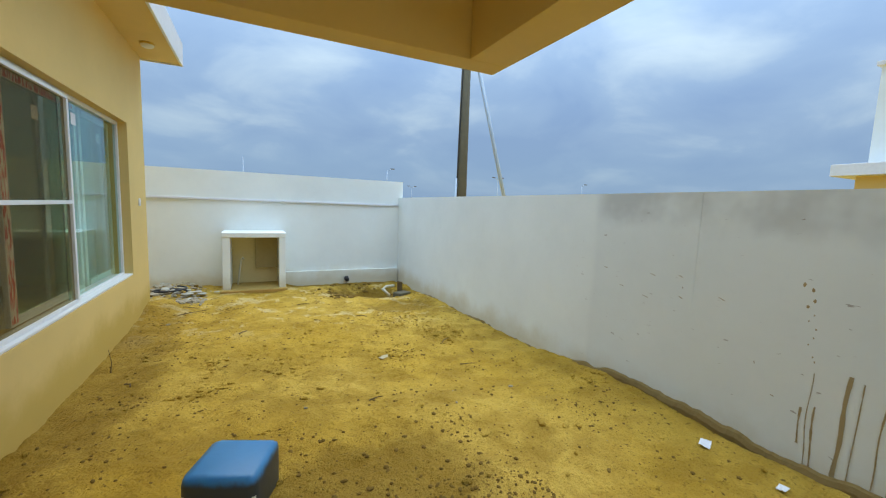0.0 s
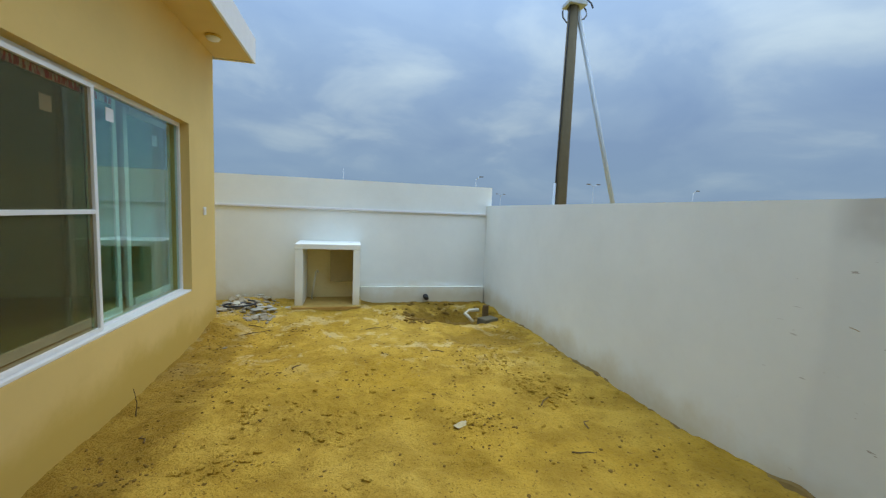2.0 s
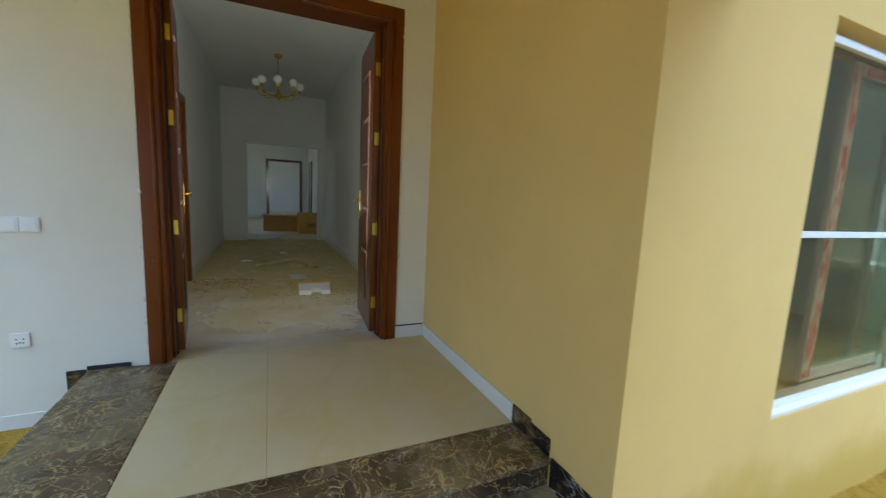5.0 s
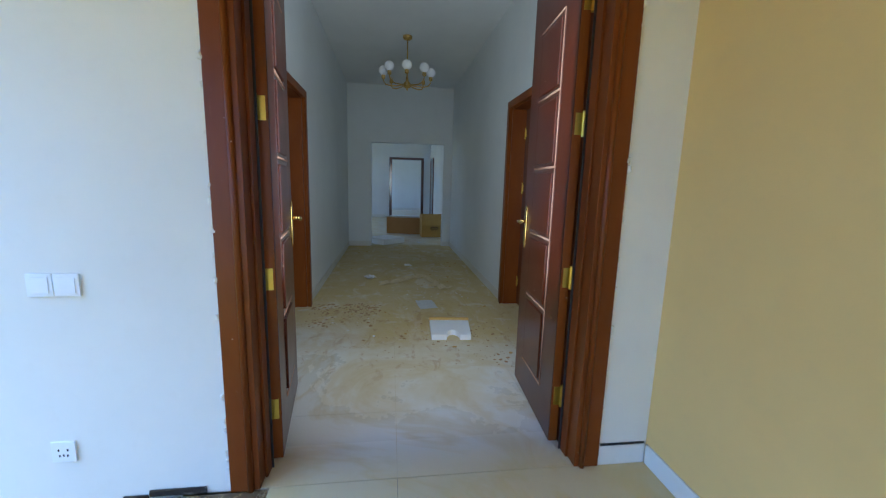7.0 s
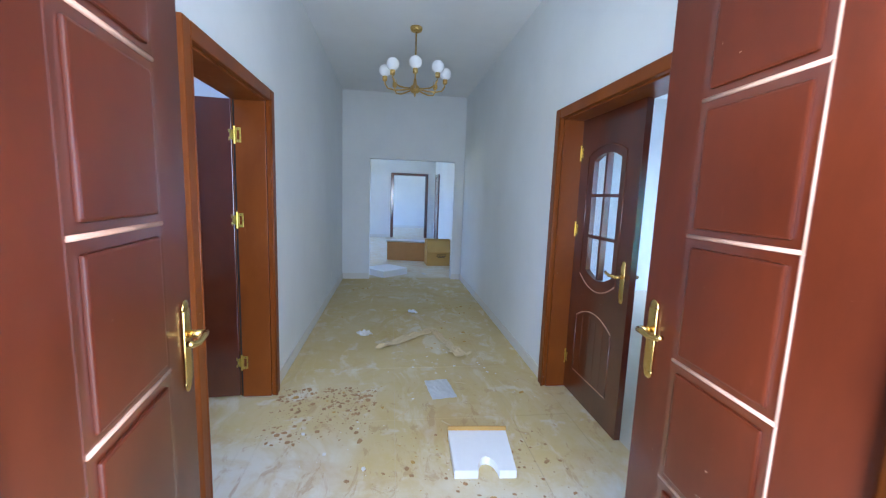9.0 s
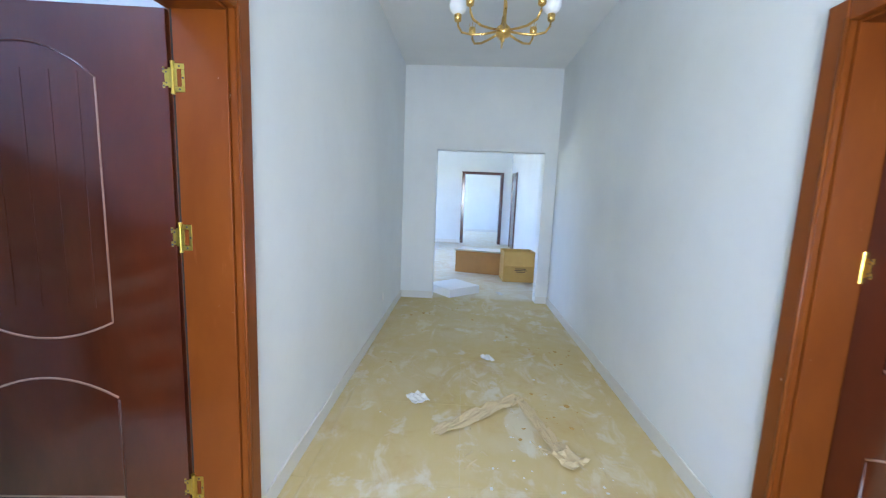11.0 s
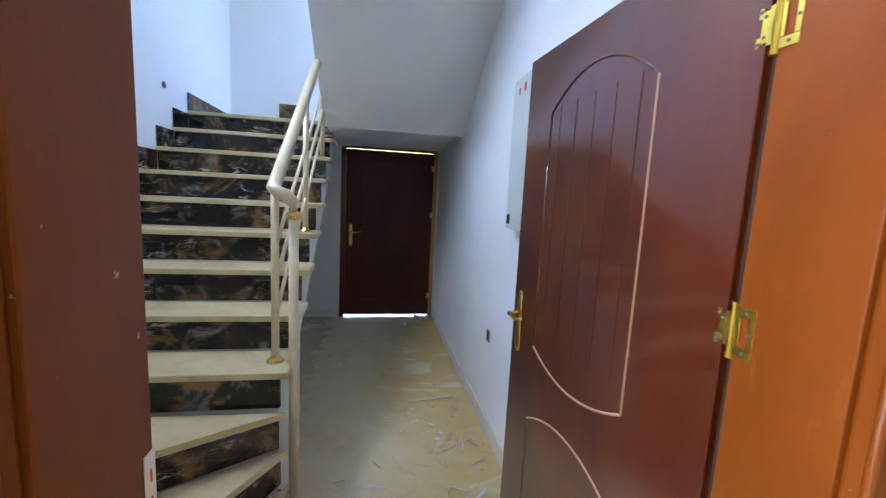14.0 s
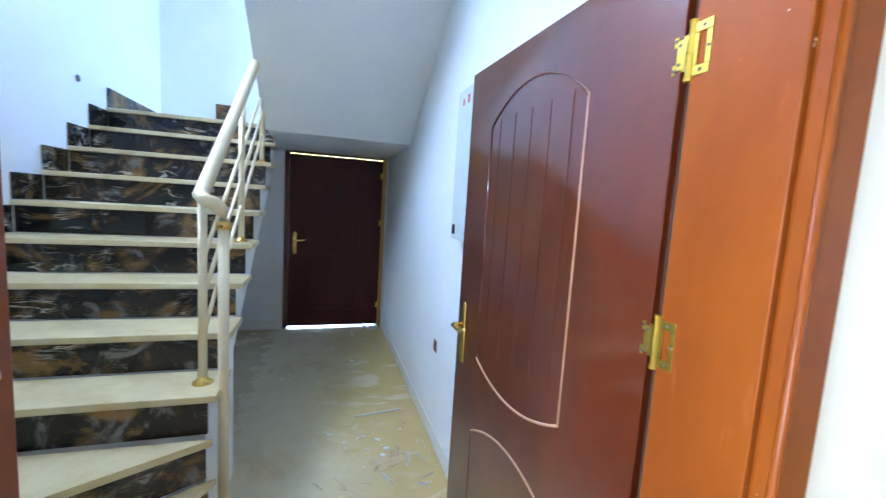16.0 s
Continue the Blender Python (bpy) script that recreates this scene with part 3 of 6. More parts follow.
def wall(name, axis, t0, t1, a0, a1, z0, z1, openings=(), material=None, pick=None, label="", parent=None):
    """A wall along 'x' or 'y', t0..t1 thick, from a0 to a1, with openings (b0, b1, z0, z1). pick chooses a material slot by a face's middle."""
    bm = bmesh.new()

    def put(p0, p1, q0, q1):
        if p1 - p0 < 1e-4 or q1 - q0 < 1e-4:
            return
        a, b = ((p0, t0, q0), (p1, t1, q1)) if axis == "x" else ((t0, p0, q0), (t1, p1, q1))
        bx(bm, a, b)

    at = a0
    for b0, b1, c0, c1 in sorted(openings):
        put(at, b0, z0, z1)
        put(b0, b1, z0, c0)
        put(b0, b1, c1, z1)
        at = b1
    put(at, a1, z0, z1)
    bmesh.ops.remove_doubles(bm, verts=bm.verts, dist=1e-4)
    if pick:
        bm.normal_update()
        for f in bm.faces:
            f.material_index = pick(f.calc_center_median(), f.normal)
    ob = finish(name, bm, material or M["inner"], parent)
    return tagged(ob, label or "smooth white painted plaster wall", "wall", kind="structure")


def structure(name, bm, material, label, category, smooth=False):
    return tagged(finish(name, bm, material, smooth=smooth), label, category, kind="structure")


def clump(bm, at, size, seed, flat=0.6):
    """A small uneven lump."""
    rnd = random.Random(seed)
    vs = bmesh.ops.create_icosphere(bm, subdivisions=1, radius=1)["verts"]
    for v in vs:
        v.co = Vector((v.co.x * size * rnd.uniform(0.6, 1.2), v.co.y * size * rnd.uniform(0.6, 1.2), v.co.z * size * flat * rnd.uniform(0.6, 1.2))) + Vector(at)
    return vs

# ---------------------------------------------------------------- the plan (metres)
FL = 0.468           # indoor and porch floor level
CEIL = 3.66          # ceiling of the passage
WALL_X, BACK_Y = 4.20, 6.25   # yard walls


def ground_z(x, y):
    def ss(a, b, v):
        u = min(1.0, max(0.0, (v - a) / (b - a)))
        return u * u * (3 - 2 * u)
    z = 0.16 * ss(1.9, -0.6, y)
    if -1.0 < x < 4.3 and -6 < y < 6.4:
        z += 0.15 * math.exp(-(x * x / 0.10 + (y - 4.6) ** 2 / 0.9)) + 0.10 * math.exp(-((x - 0.1) ** 2 / 0.25 + (y - 5.7) ** 2 / 0.3))
        z -= 0.24 * math.exp(-(((x - 3.35) / 0.72) ** 2 + ((y - 5.2) / 0.58) ** 2) ** 2)
        z -= 0.07 * math.exp(-(((x - 3.55) / 0.55) ** 2 + ((y - 3.95) / 0.45) ** 2) ** 2) + 0.06 * ss(5.6, 6.1, y) * ss(1.8, 2.1, x)
        z += 0.05 * math.exp(-((x - 2.6) ** 2 / 0.30 + (y - 4.7) ** 2 / 0.12))
        z += 0.03 * ss(3.2, 4.0, x) * ss(-0.5, 0.5, y) * ss(5.0, 4.0, y) + 0.07 * ss(3.5, 4.1, x) * math.exp(-((y - 1.0) / 1.3) ** 2) - 0.03 * ss(4.08, 4.17, x)
        z += 0.04 * noise.noise(Vector((x * 0.9, y * 0.9, 3.1))) + 0.022 * noise.noise(Vector((x * 2.6, y * 2.6, 7.7)))
        z += 0.016 * noise.noise(Vector((x * 6.5, y * 6.5, 1.2))) + 0.010 * noise.noise(Vector((x * 15, y * 15, 5.2))) + 0.006 * noise.noise(Vector((x * 31, y * 31, 8.2)))
        z -= 0.030 * max(0.0, 0.22 - abs(noise.noise(Vector((x * 3.1, y * 3.1, 9.4))))) * 2.2
    return z


# ---------------------------------------------------------------- ground
def build_ground():
    xs = [-400, -150, -60, -25, -10, -4, -1.2, -0.6] + [-0.3 + 0.025 * i for i in range(185)] + [4.5, 5.2, 7, 12, 25, 60, 150, 400]
    ys = [-400, -150, -60, -25, -12, -7] + [-4.0 + 0.25 * i for i in range(8)] + [-2.0 + 0.025 * i for i in range(336)] + [6.6, 7.4, 10, 20, 45, 100, 200, 400]
    me = bpy.data.meshes.new("ground")
    verts = [(x, y, ground_z(x, y)) for y in ys for x in xs]
    w = len(xs)
    faces = [(j * w + i, j * w + i + 1, (j + 1) * w + i + 1, (j + 1) * w + i) for j in range(len(ys) - 1) for i in range(w - 1)]
    me.from_pydata(verts, [], faces)
    me.materials.append(M["sand"])
    for p in me.polygons:
        p.use_smooth = True
    return tagged(new("ground", me), "loose yellow sand ground with footprints and clods", "ground", kind="structure")


build_ground()

# ---------------------------------------------------------------- yard walls
bm = bmesh.new()
bx(bm, (WALL_X, -9.0, -0.4), (WALL_X + 0.2, BACK_Y, 1.775))
structure("wall_yard_east", bm, M["boundary"], "white painted boundary wall with mud stains and dust", "wall")
def footing_top(y):
    """Height of the ragged footing: exposed beside the porch, almost buried further on."""
    far = min(1.0, max(0.0, (y - 0.3) / 0.9))
    return ground_z(4.05, y) + 0.014 * (1 - far) - 0.036 * far + 0.035 * noise.noise(Vector((y * 1.7, 4, 2))) + 0.018 * noise.noise(Vector((y * 7, 1, 2)))


bm = bmesh.new()
rows = []
for i in range(373):
    y = -3.0 + i * 0.0248
    zt, e = footing_top(y), 0.035 + 0.02 * noise.noise(Vector((y * 2.6, 0, 1))) + 0.008 * noise.noise(Vector((y * 17, 0, 5)))
    rows.append([bm.verts.new(p) for p in ((WALL_X - 0.001, y, -0.35), (WALL_X - 0.001, y, zt + 0.012), (WALL_X - 0.6 * e, y, zt), (WALL_X - e, y, zt - 0.03), (WALL_X - e - 0.01, y, -0.35))])
for p, q in zip(rows, rows[1:]):
    for j in range(5):
        bm.faces.new((p[j], p[(j + 1) % 5], q[(j + 1) % 5], q[j]))
bm.faces.new(rows[0])
bm.faces.new(rows[-1][::-1])
structure("trim_wall_footing", bm, M["foundation"], "rough sandy footing along the boundary wall", "footing")
bm = bmesh.new()
bx(bm, (-14.0, BACK_Y, -0.4), (WALL_X + 0.09, BACK_Y + 0.2, 2.12))
structure("wall_yard_north", bm, M["boundary"], "tall white painted boundary wall", "wall")
bm = bmesh.new()
bx(bm, (-6.0, BACK_Y - 0.035, 1.585), (WALL_X - 0.01, BACK_Y - 0.002, 1.625), 0.006)
structure("trim_wall_ledge", bm, M["fascia"], "thin white ledge running along the boundary wall", "trim")
bm = bmesh.new()
bx(bm, (1.86, BACK_Y - 0.07, -0.3), (WALL_X - 0.01, BACK_Y - 0.002, 0.225), 0.006)
structure("trim_wall_plinth", bm, M["boundary"], "low white plinth at the foot of the wall", "trim")
bm = bmesh.new()
bx(bm, (-14.0, -9.2, -0.4), (WALL_X + 0.2, -9.0, 1.775))
structure("wall_yard_south", bm, M["boundary"], "white painted boundary wall", "wall")

# ---------------------------------------------------------------- house walls
TAN, WHITE = 0, 1


def out_x(c, nrm):
    return TAN if nrm.x > 0.5 and c.x > -0.05 or c.x > -0.20 and abs(nrm.x) < 0.5 else WHITE


wall("wall_facade", "y", -0.25, 0.0, -0.022, 4.60, -0.4, CEIL, [(0.98, 3.845, 0.645, 2.45)], [M["tan"], M["inner"]], out_x,
     "beige rendered house facade, dusty at the foot")
wall("wall_porch_side", "x", -0.022, 0.2, -2.0, -0.25, -0.4, CEIL, (), [M["tan"], M["inner"]],
     lambda c, n: WHITE if n.y > 0.5 else TAN, "beige rendered side wall of the porch")
wall("wall_entrance", "y", -2.2, -2.0, -2.1, 0.2, -0.4, CEIL, [(-1.81, -0.365, FL - 0.02, 2.865)], [M["porch_white"], M["inner"]],
     lambda c, n: 0 if n.x > 0.5 else 1, "white plastered wall around the entrance door")
# The high opening is added, unseen, to let light onto the stairs.
wall("wall_stair_outer", "y", -2.2, -2.0, -6.7, -2.1, -0.4, 6.3, [(-4.0, -3.1, 3.85, 4.45)], [M["porch_white"], M["inner"]],
     lambda c, n: 0 if n.x > 0.5 else 1, "white plastered wall beside the stairs")
wall("wall_end", "x", 4.4, 4.59, -8.8, -0.25, -0.4, CEIL, [(-7.3, -5.7, 0.93, 2.38)], [M["inner"], M["tan"]],
     lambda c, n: 1 if n.y > 0.5 else 0, "plastered outer wall of the bright room")
wall("wall_passage_east", "x", 0.0, 0.2, -8.6, -2.2, FL - 0.3, CEIL, [(-4.545, -3.08, FL - 0.02, 2.57)])
wall("wall_passage_west", "x", -2.30, -2.10, -8.6, -2.2, FL - 0.3, CEIL, [(-4.52, -3.445, FL - 0.02, 2.56)])
wall("wall_passage_end", "y", -8.79, -8.6, -4.9, 0.2, FL - 0.3, CEIL, [(-1.64, -0.17, FL - 0.02, 2.567)])
wall("wall_stair_west", "y", -4.76, -4.56, -6.7, -2.30, FL - 0.3, 6.3, [(-6.35, -5.35, 3.55, 4.55)])
wall("wall_stair_back", "x", -6.7, -6.49, -4.56, -2.2, FL - 0.3, 6.3, [(-4.54, -3.43, FL - 0.01, 2.545)])
wall("wall_stair_upper", "x", -2.30, -2.12, -4.76, -2.2, CEIL, 6.3)
wall("wall_room_west", "y", -8.0, -7.8, 0.2, 4.4, FL - 0.3, CEIL)
wall("wall_hall_east", "x", 0.24, 0.42, -15.6, -8.79, FL - 0.3, CEIL)
wall("wall_hall_west", "x", -5.0, -4.82, -15.8, -8.6, FL - 0.3, CEIL, [(-13.5, -10.9, 1.15, 2.85)])
wall("wall_hall_far", "y", -15.8, -15.6, -4.82, 0.42, FL - 0.3, CEIL, [(-1.22, -0.08, FL - 0.02, 2.66)])
wall("wall_far_room_back", "y", -20.2, -20.0, -3.6, 0.6, FL - 0.3, CEIL)
wall("wall_far_room_east", "x", 0.42, 0.6, -20.0, -15.8, FL - 0.3, CEIL)
wall("wall_far_room_west", "x", -3.6, -3.42, -20.0, -15.8, FL - 0.3, CEIL, [(-19.3, -17.5, 1.3, 2.7)])
for nm, a, b in (("ceiling_passage", (-8.7, -2.15, CEIL), (-2.1, 0.05, CEIL + 0.12)), ("ceiling_room", (-8.0, 0.05, CEIL + 0.001), (-0.02, 4.55, CEIL + 0.121)),
                 ("ceiling_hall", (-20.2, -5.0, CEIL + 0.002), (-8.7, 0.6, CEIL + 0.122)), ("ceiling_stairs", (-4.76, -6.7, 6.3), (-2.0, -2.12, 6.42))):
    structure(nm, box(a, b), M["ceiling"], "plain white painted ceiling", "ceiling")
structure("floor_rooms", box((-8.0, 0.2, FL - 0.25), (-0.25, 4.4, FL)), M["screed"], "dusty bare floor of the bright room", "floor")
structure("floor_hall", box((-20.0, -4.82, FL - 0.25), (-8.79, 0.42, FL)), M["tile"], "dusty tiled floor of the hall", "floor")
structure("floor_stair_room", box((-4.56, -6.49, FL - 0.25), (-2.2, -2.30, FL)), M["tile"], "dusty tiled floor beside the stairs", "floor")

# roof, eave and porch canopy
structure("roof", box((-8.0, 0.0, CEIL + 0.125), (0.0, 4.59, CEIL + 0.3)), M["tan"], "flat house roof slab", "roof")
eave = thing("eave", (0.2, 2.5, 3.42), "beige roof overhang with a white fascia board", "eave", kind="structure")
part("soffit", box((0.001, 0.34, 3.42), (0.44, 4.665, 3.70)), M["tan"], eave)
part("fascia", box((0.442, 0.34, 3.405), (0.468, 4.695, 3.715), 0.004), M["fascia"], eave, "white fascia board")
part("fascia", box((-0.4, 4.667, 3.405), (0.440, 4.695, 3.715), 0.004), M["fascia"], eave, "white fascia board")
canopy = thing("porch_canopy", (2.6, 0.2, 2.5), "beige rendered porch canopy with deep edge beams", "canopy", kind="structure")
part("slab", box((-1.999, -3.3, 3.32), (2.80, 0.335, 3.55)), M["tan"], canopy)
part("beam", box((0.001, 0.165, 2.495), (2.80, 0.335, 3.318), 0.004), M["tan"], canopy)
part("beam", box((2.53, -3.3, 2.495), (2.80, 0.163, 3.318), 0.004), M["tan"], canopy)
part("beam", box((-1.999, -3.3, 2.9), (2.528, -3.1, 3.318), 0.004), M["tan"], canopy)
lamp = thing("ceiling_lamp", (0.207, 3.967, 3.42), "round white surface lamp under the eave", "lamp")
part("base", lathe(bmesh.new(), [(0.075, -0.02), (0.08, -0.012), (0.08, -0.001)], (0.207, 3.967, 3.42), 24), M["aged_brass"], lamp, "worn brass rim", True)
part("shade", lathe(bmesh.new(), [(0.03, -0.055), (0.055, -0.046), (0.068, -0.032), (0.07, -0.021)], (0.207, 3.967, 3.42), 24), M["fascia"], lamp, "white glass shade", True)

# ---------------------------------------------------------------- facade window
win = thing("window_1", (-0.1, 2.41, 0.645), "white aluminium sliding window with green glass and a brown insect screen", "window", kind="structure")
Y0, Y1, Z0, Z1, YM = 0.982, 3.843, 0.647, 2.448, 2.345
bm = bmesh.new()
for a, b in (((-0.13, Y0, Z0), (-0.085, Y1, Z0 + 0.035)), ((-0.13, Y0, Z1 - 0.04), (-0.085, Y1, Z1)),
             ((-0.13, Y0, Z0 + 0.036), (-0.085, Y0 + 0.04, Z1 - 0.041)), ((-0.13, Y1 - 0.04, Z0 + 0.036), (-0.085, Y1, Z1 - 0.041))):
    bx(bm, a, b, 0.004)
part("window_frame", bm, M["white_frame"], win)
part("window_sill", box((-0.083, Y0 + 0.001, Z0), (-0.004, Y1 - 0.001, Z0 + 0.02), 0.004), M["white_frame"], win, "white aluminium sill")
sc = part("screen_frame", (lambda bm: [bx(bm, a, b, 0.003) for a, b in (
    ((-0.075, Y0 + 0.002, Z1 - 0.075), (-0.035, YM, Z1 - 0.045)), ((-0.075, Y0 + 0.002, Z0 + 0.022), (-0.035, YM, Z0 + 0.05)),
    ((-0.075, YM - 0.035, Z0 + 0.051), (-0.035, YM, Z1 - 0.076)), ((-0.075, Y0 + 0.002, 1.515), (-0.035, YM - 0.036, 1.545)))] and bm)(bmesh.new()),
    M["white_frame"], win, "white screen frame with a cross bar")
part("insect_screen", box((-0.058, Y0 + 0.003, 1.546), (-0.055, YM - 0.036, Z1 - 0.077)), M["screen"], sc, "brown insect mesh").visible_shadow = False
part("insect_screen", box((-0.058, Y0 + 0.003, Z0 + 0.051), (-0.055, YM - 0.036, 1.514)), M["screen"], sc, "brown insect mesh").visible_shadow = False


def sash(y0, y1, x, taped, mat_frame):
    s = part("sash", (lambda bm: [bx(bm, a, b, 0.003) for a, b in (
        ((x - 0.03, y0, Z0 + 0.04), (x, y0 + 0.10 if taped else y0 + 0.06, Z1 - 0.045)), ((x - 0.03, y1 - 0.05, Z0 + 0.04), (x, y1, Z1 - 0.045)),
        ((x - 0.03, y0 + 0.101, Z0 + 0.04), (x, y1 - 0.051, Z0 + 0.10)), ((x - 0.03, y0 + 0.101, Z1 - 0.10), (x, y1 - 0.051, Z1 - 0.045)))] and bm)(bmesh.new()),
        mat_frame, win, "sliding sash")
    pane = part("pane", box((x - 0.018, y0 + (0.101 if taped else 0.061), Z0 + 0.101), (x - 0.012, y1 - 0.051, Z1 - 0.101)), M["glass"], s, "green tinted glass")
    pane.visible_shadow = False
    part("sticker", box((x - 0.0115, y0 + 0.50, 2.15), (x - 0.0105, y0 + 0.60, 2.25)), M["paper"], s, "white paper sticker")
    if taped:
        part("protective_tape", box((x + 0.0005, y0 + 0.010, Z0 + 0.06), (x + 0.002, y0 + 0.088, Z1 - 0.06)), M["tape"], s, "red and white tape")
        part("protective_tape", box((x + 0.0005, y0 + 0.102, Z1 - 0.098), (x + 0.002, y1 - 0.06, Z1 - 0.048)), M["tape"], s, "red and white tape")
    return s


sash(1.52, 2.78, -0.135, True, M["white_frame"])
pane = part("pane", box((-0.112, YM, Z0 + 0.036), (-0.106, Y1 - 0.041, Z1 - 0.041)), M["glass"], win, "green tinted glass")
pane.visible_shadow = False
part("sticker", box((-0.1055, 2.60, 2.21), (-0.1045, 2.70, 2.31)), M["paper"], win, "white paper sticker")
sash(2.95, 3.80, -0.17, False, M["white_frame"])
# The far room's window is added, unseen, beside its fill light.
for nm, y0, y1, z0, z1, ax in (("window_2", -7.3, -5.7, 0.93, 2.38, 4.47), ("window_3", -13.5, -10.9, 1.15, 2.85, -4.9), ("window_4_added", -19.3, -17.5, 1.3, 2.7, -3.5)):
    w2 = thing(nm, ((y0 + y1) / 2, ax, z0), "white framed window with clear daylight behind", "window", kind="structure")
    bm = bmesh.new()
    for a, b in (((y0, ax, z0), (y1, ax + 0.05, z0 + 0.05)), ((y0, ax, z1 - 0.05), (y1, ax + 0.05, z1)), ((y0, ax, z0 + 0.051), (y0 + 0.05, ax + 0.05, z1 - 0.051)),
                 ((y1 - 0.05, ax, z0 + 0.051), (y1, ax + 0.05, z1 - 0.051)), (((y0 + y1) / 2 - 0.03, ax, z0 + 0.051), ((y0 + y1) / 2 + 0.03, ax + 0.05, z1 - 0.051))):
        bx(bm, a, b, 0.003)
    part("window_frame", bm, M["white_frame"], w2)

# ---------------------------------------------------------------- porch steps
porch = thing("porch_steps", (-1.0, -1.1, 0.1), "porch platform with worn brown marble steps", "steps", kind="structure")
part("core", box((-1.998, -2.19, -0.3), (-0.372, -0.024, FL - 0.032)), M["foundation"], porch)
part("riser", box((-0.370, -2.20, 0.327), (-0.352, -0.024, FL - 0.031), 0.002), M["marble_riser"], porch, "dark marble riser")
part("tread", box((-0.645, -2.22, FL - 0.03), (-0.335, -0.024, FL), 0.006), M["marble_step"], porch, "brown veined marble edge")
part("tread", box((-1.985, -2.22, FL - 0.03), (-0.647, -1.757, FL), 0.006), M["marble_step"], porch, "brown veined marble edge")
part("tread", box((-0.371, -2.25, 0.297), (-0.030, -0.024, 0.326), 0.006), M["marble_sandy"], porch, "sandy marble tread")
part("riser", box((-0.069, -2.23, -0.2), (-0.050, -0.024, 0.296), 0.002), M["marble_riser"], porch, "dark marble riser")
part("core", box((-0.371, -2.24, -0.3), (-0.070, -0.024, 0.296)), M["foundation"], porch)
part("riser", box((-1.985, -2.215, 0.145), (-0.39, -2.192, FL - 0.031), 0.002), M["marble_step"], porch, "dark marble riser")
structure("floor_side_porch", box((-1.998, -8.9, -0.3), (-0.05, -2.26, 0.145)), M["screed"], "sandy lower porch floor", "floor")
sk = thing("baseboard", (-1.5, -0.01, FL), "pale tile skirting with broken black marble pieces at the steps", "skirting", kind="structure")
part("skirting", box((-1.985, -0.033, FL + 0.001), (-0.655, -0.0225, FL + 0.098), 0.003), M["skirting"], sk)
part("skirting", box((-1.999, -0.268, FL + 0.001), (-1.988, -0.034, FL + 0.098), 0.003), M["skirting"], sk)
part("gap", box((-1.9985, -0.266, FL + 0.0985), (-1.9905, -0.036, FL + 0.106)), M["dark"], sk, "dark open joint")
part("skirting", box((-1.999, -8.0, 0.146), (-1.988, -2.34, 0.245), 0.003), M["skirting"], sk)
for i, (x0, x1, z0, z1) in enumerate(((-0.652, -0.50, FL + 0.001, FL + 0.10), (-0.498, -0.352, FL + 0.001, FL + 0.085), (-0.333, -0.19, 0.328, 0.475), (-0.188, -0.04, 0.328, 0.468))):
    part("marble_piece", box((x0, -0.033, z0), (x1, -0.0225, z1), 0.004), M["marble_black"], sk, "broken black marble piece")
part("marble_piece", box((-1.999, -2.32, 0.33), (-1.988, -2.225, FL + 0.01), 0.004), M["marble_black"], sk, "broken black marble piece")
part("marble_piece", box((-1.999, -2.22, FL + 0.002), (-1.988, -2.0, FL + 0.03), 0.004), M["marble_black"], sk, "broken black marble piece")


def baseboard(name, a, b):
    structure(name, box(a, b, 0.003), M["skirting"], "pale tile skirting board", "skirting")


baseboard("baseboard_passage_east", (-8.598, -0.011, FL), (-4.612, -0.001, FL + 0.10))
baseboard("baseboard_passage_east_near", (-3.01, -0.011, FL), (-2.201, -0.001, FL + 0.10))
baseboard("baseboard_passage_west", (-8.598, -2.099, FL), (-4.592, -2.089, FL + 0.10))
baseboard("baseboard_passage_west_near", (-3.38, -2.099, FL), (-2.201, -2.089, FL + 0.10))
baseboard("baseboard_end_left", (-8.598, -2.088, FL), (-8.588, -1.642, FL + 0.10))
baseboard("baseboard_end_right", (-8.598, -0.168, FL), (-8.588, -0.012, FL + 0.10))
baseboard("baseboard_stair_west", (-4.558, -6.488, FL), (-4.548, -2.302, FL + 0.10))
baseboard("baseboard_stair_back", (-3.33, -6.488, FL), (-2.25, -6.478, FL + 0.10))
baseboard("baseboard_hall_far", (-15.598, -4.8, FL), (-15.588, -1.32, FL + 0.10))
baseboard("baseboard_hall_east", (-15.58, 0.228, FL), (-8.80, 0.238, FL + 0.10))
baseboard("baseboard_far_room", (-19.998, -3.4, FL), (-19.988, 0.41, FL + 0.10))

# ---------------------------------------------------------------- floor tiles of porch and passage
passage_floor = structure("floor_passage", box((-8.79, -2.10, FL - 0.25), (-2.0, 0.0, FL - 0.004)), M["screed"], "cream floor tiles under sand dust", "floor")
porch_bed = structure("floor_porch", box((-1.998, -1.755, FL - 0.031), (-0.647, -0.024, FL - 0.004)), M["grout"], "cream porch tiles with a dark joint", "floor")


def tiles(parent, x0, x1, y0, y1, xs, ys):
    for i in range(len(xs) - 1):
        for j in range(len(ys) - 1):
            a, b = max(x0, xs[i]) + 0.0012, min(x1, xs[i + 1]) - 0.0012
            c, d = max(y0, ys[j]) + 0.0012, min(y1, ys[j + 1]) - 0.0012
            if b - a > 0.02 and d - c > 0.02:
                part("tile", box((a, c, FL - 0.0035), (b, d, FL)), M["tile"], parent)


YS = [-2.81, -2.01, -1.212, -0.412, 0.388]
tiles(passage_floor, -8.79, -2.0, -2.10, 0.0, [-8.92, -8.12, -7.32, -6.52, -5.72, -4.92, -4.12, -3.32, -2.52, -1.72], YS)
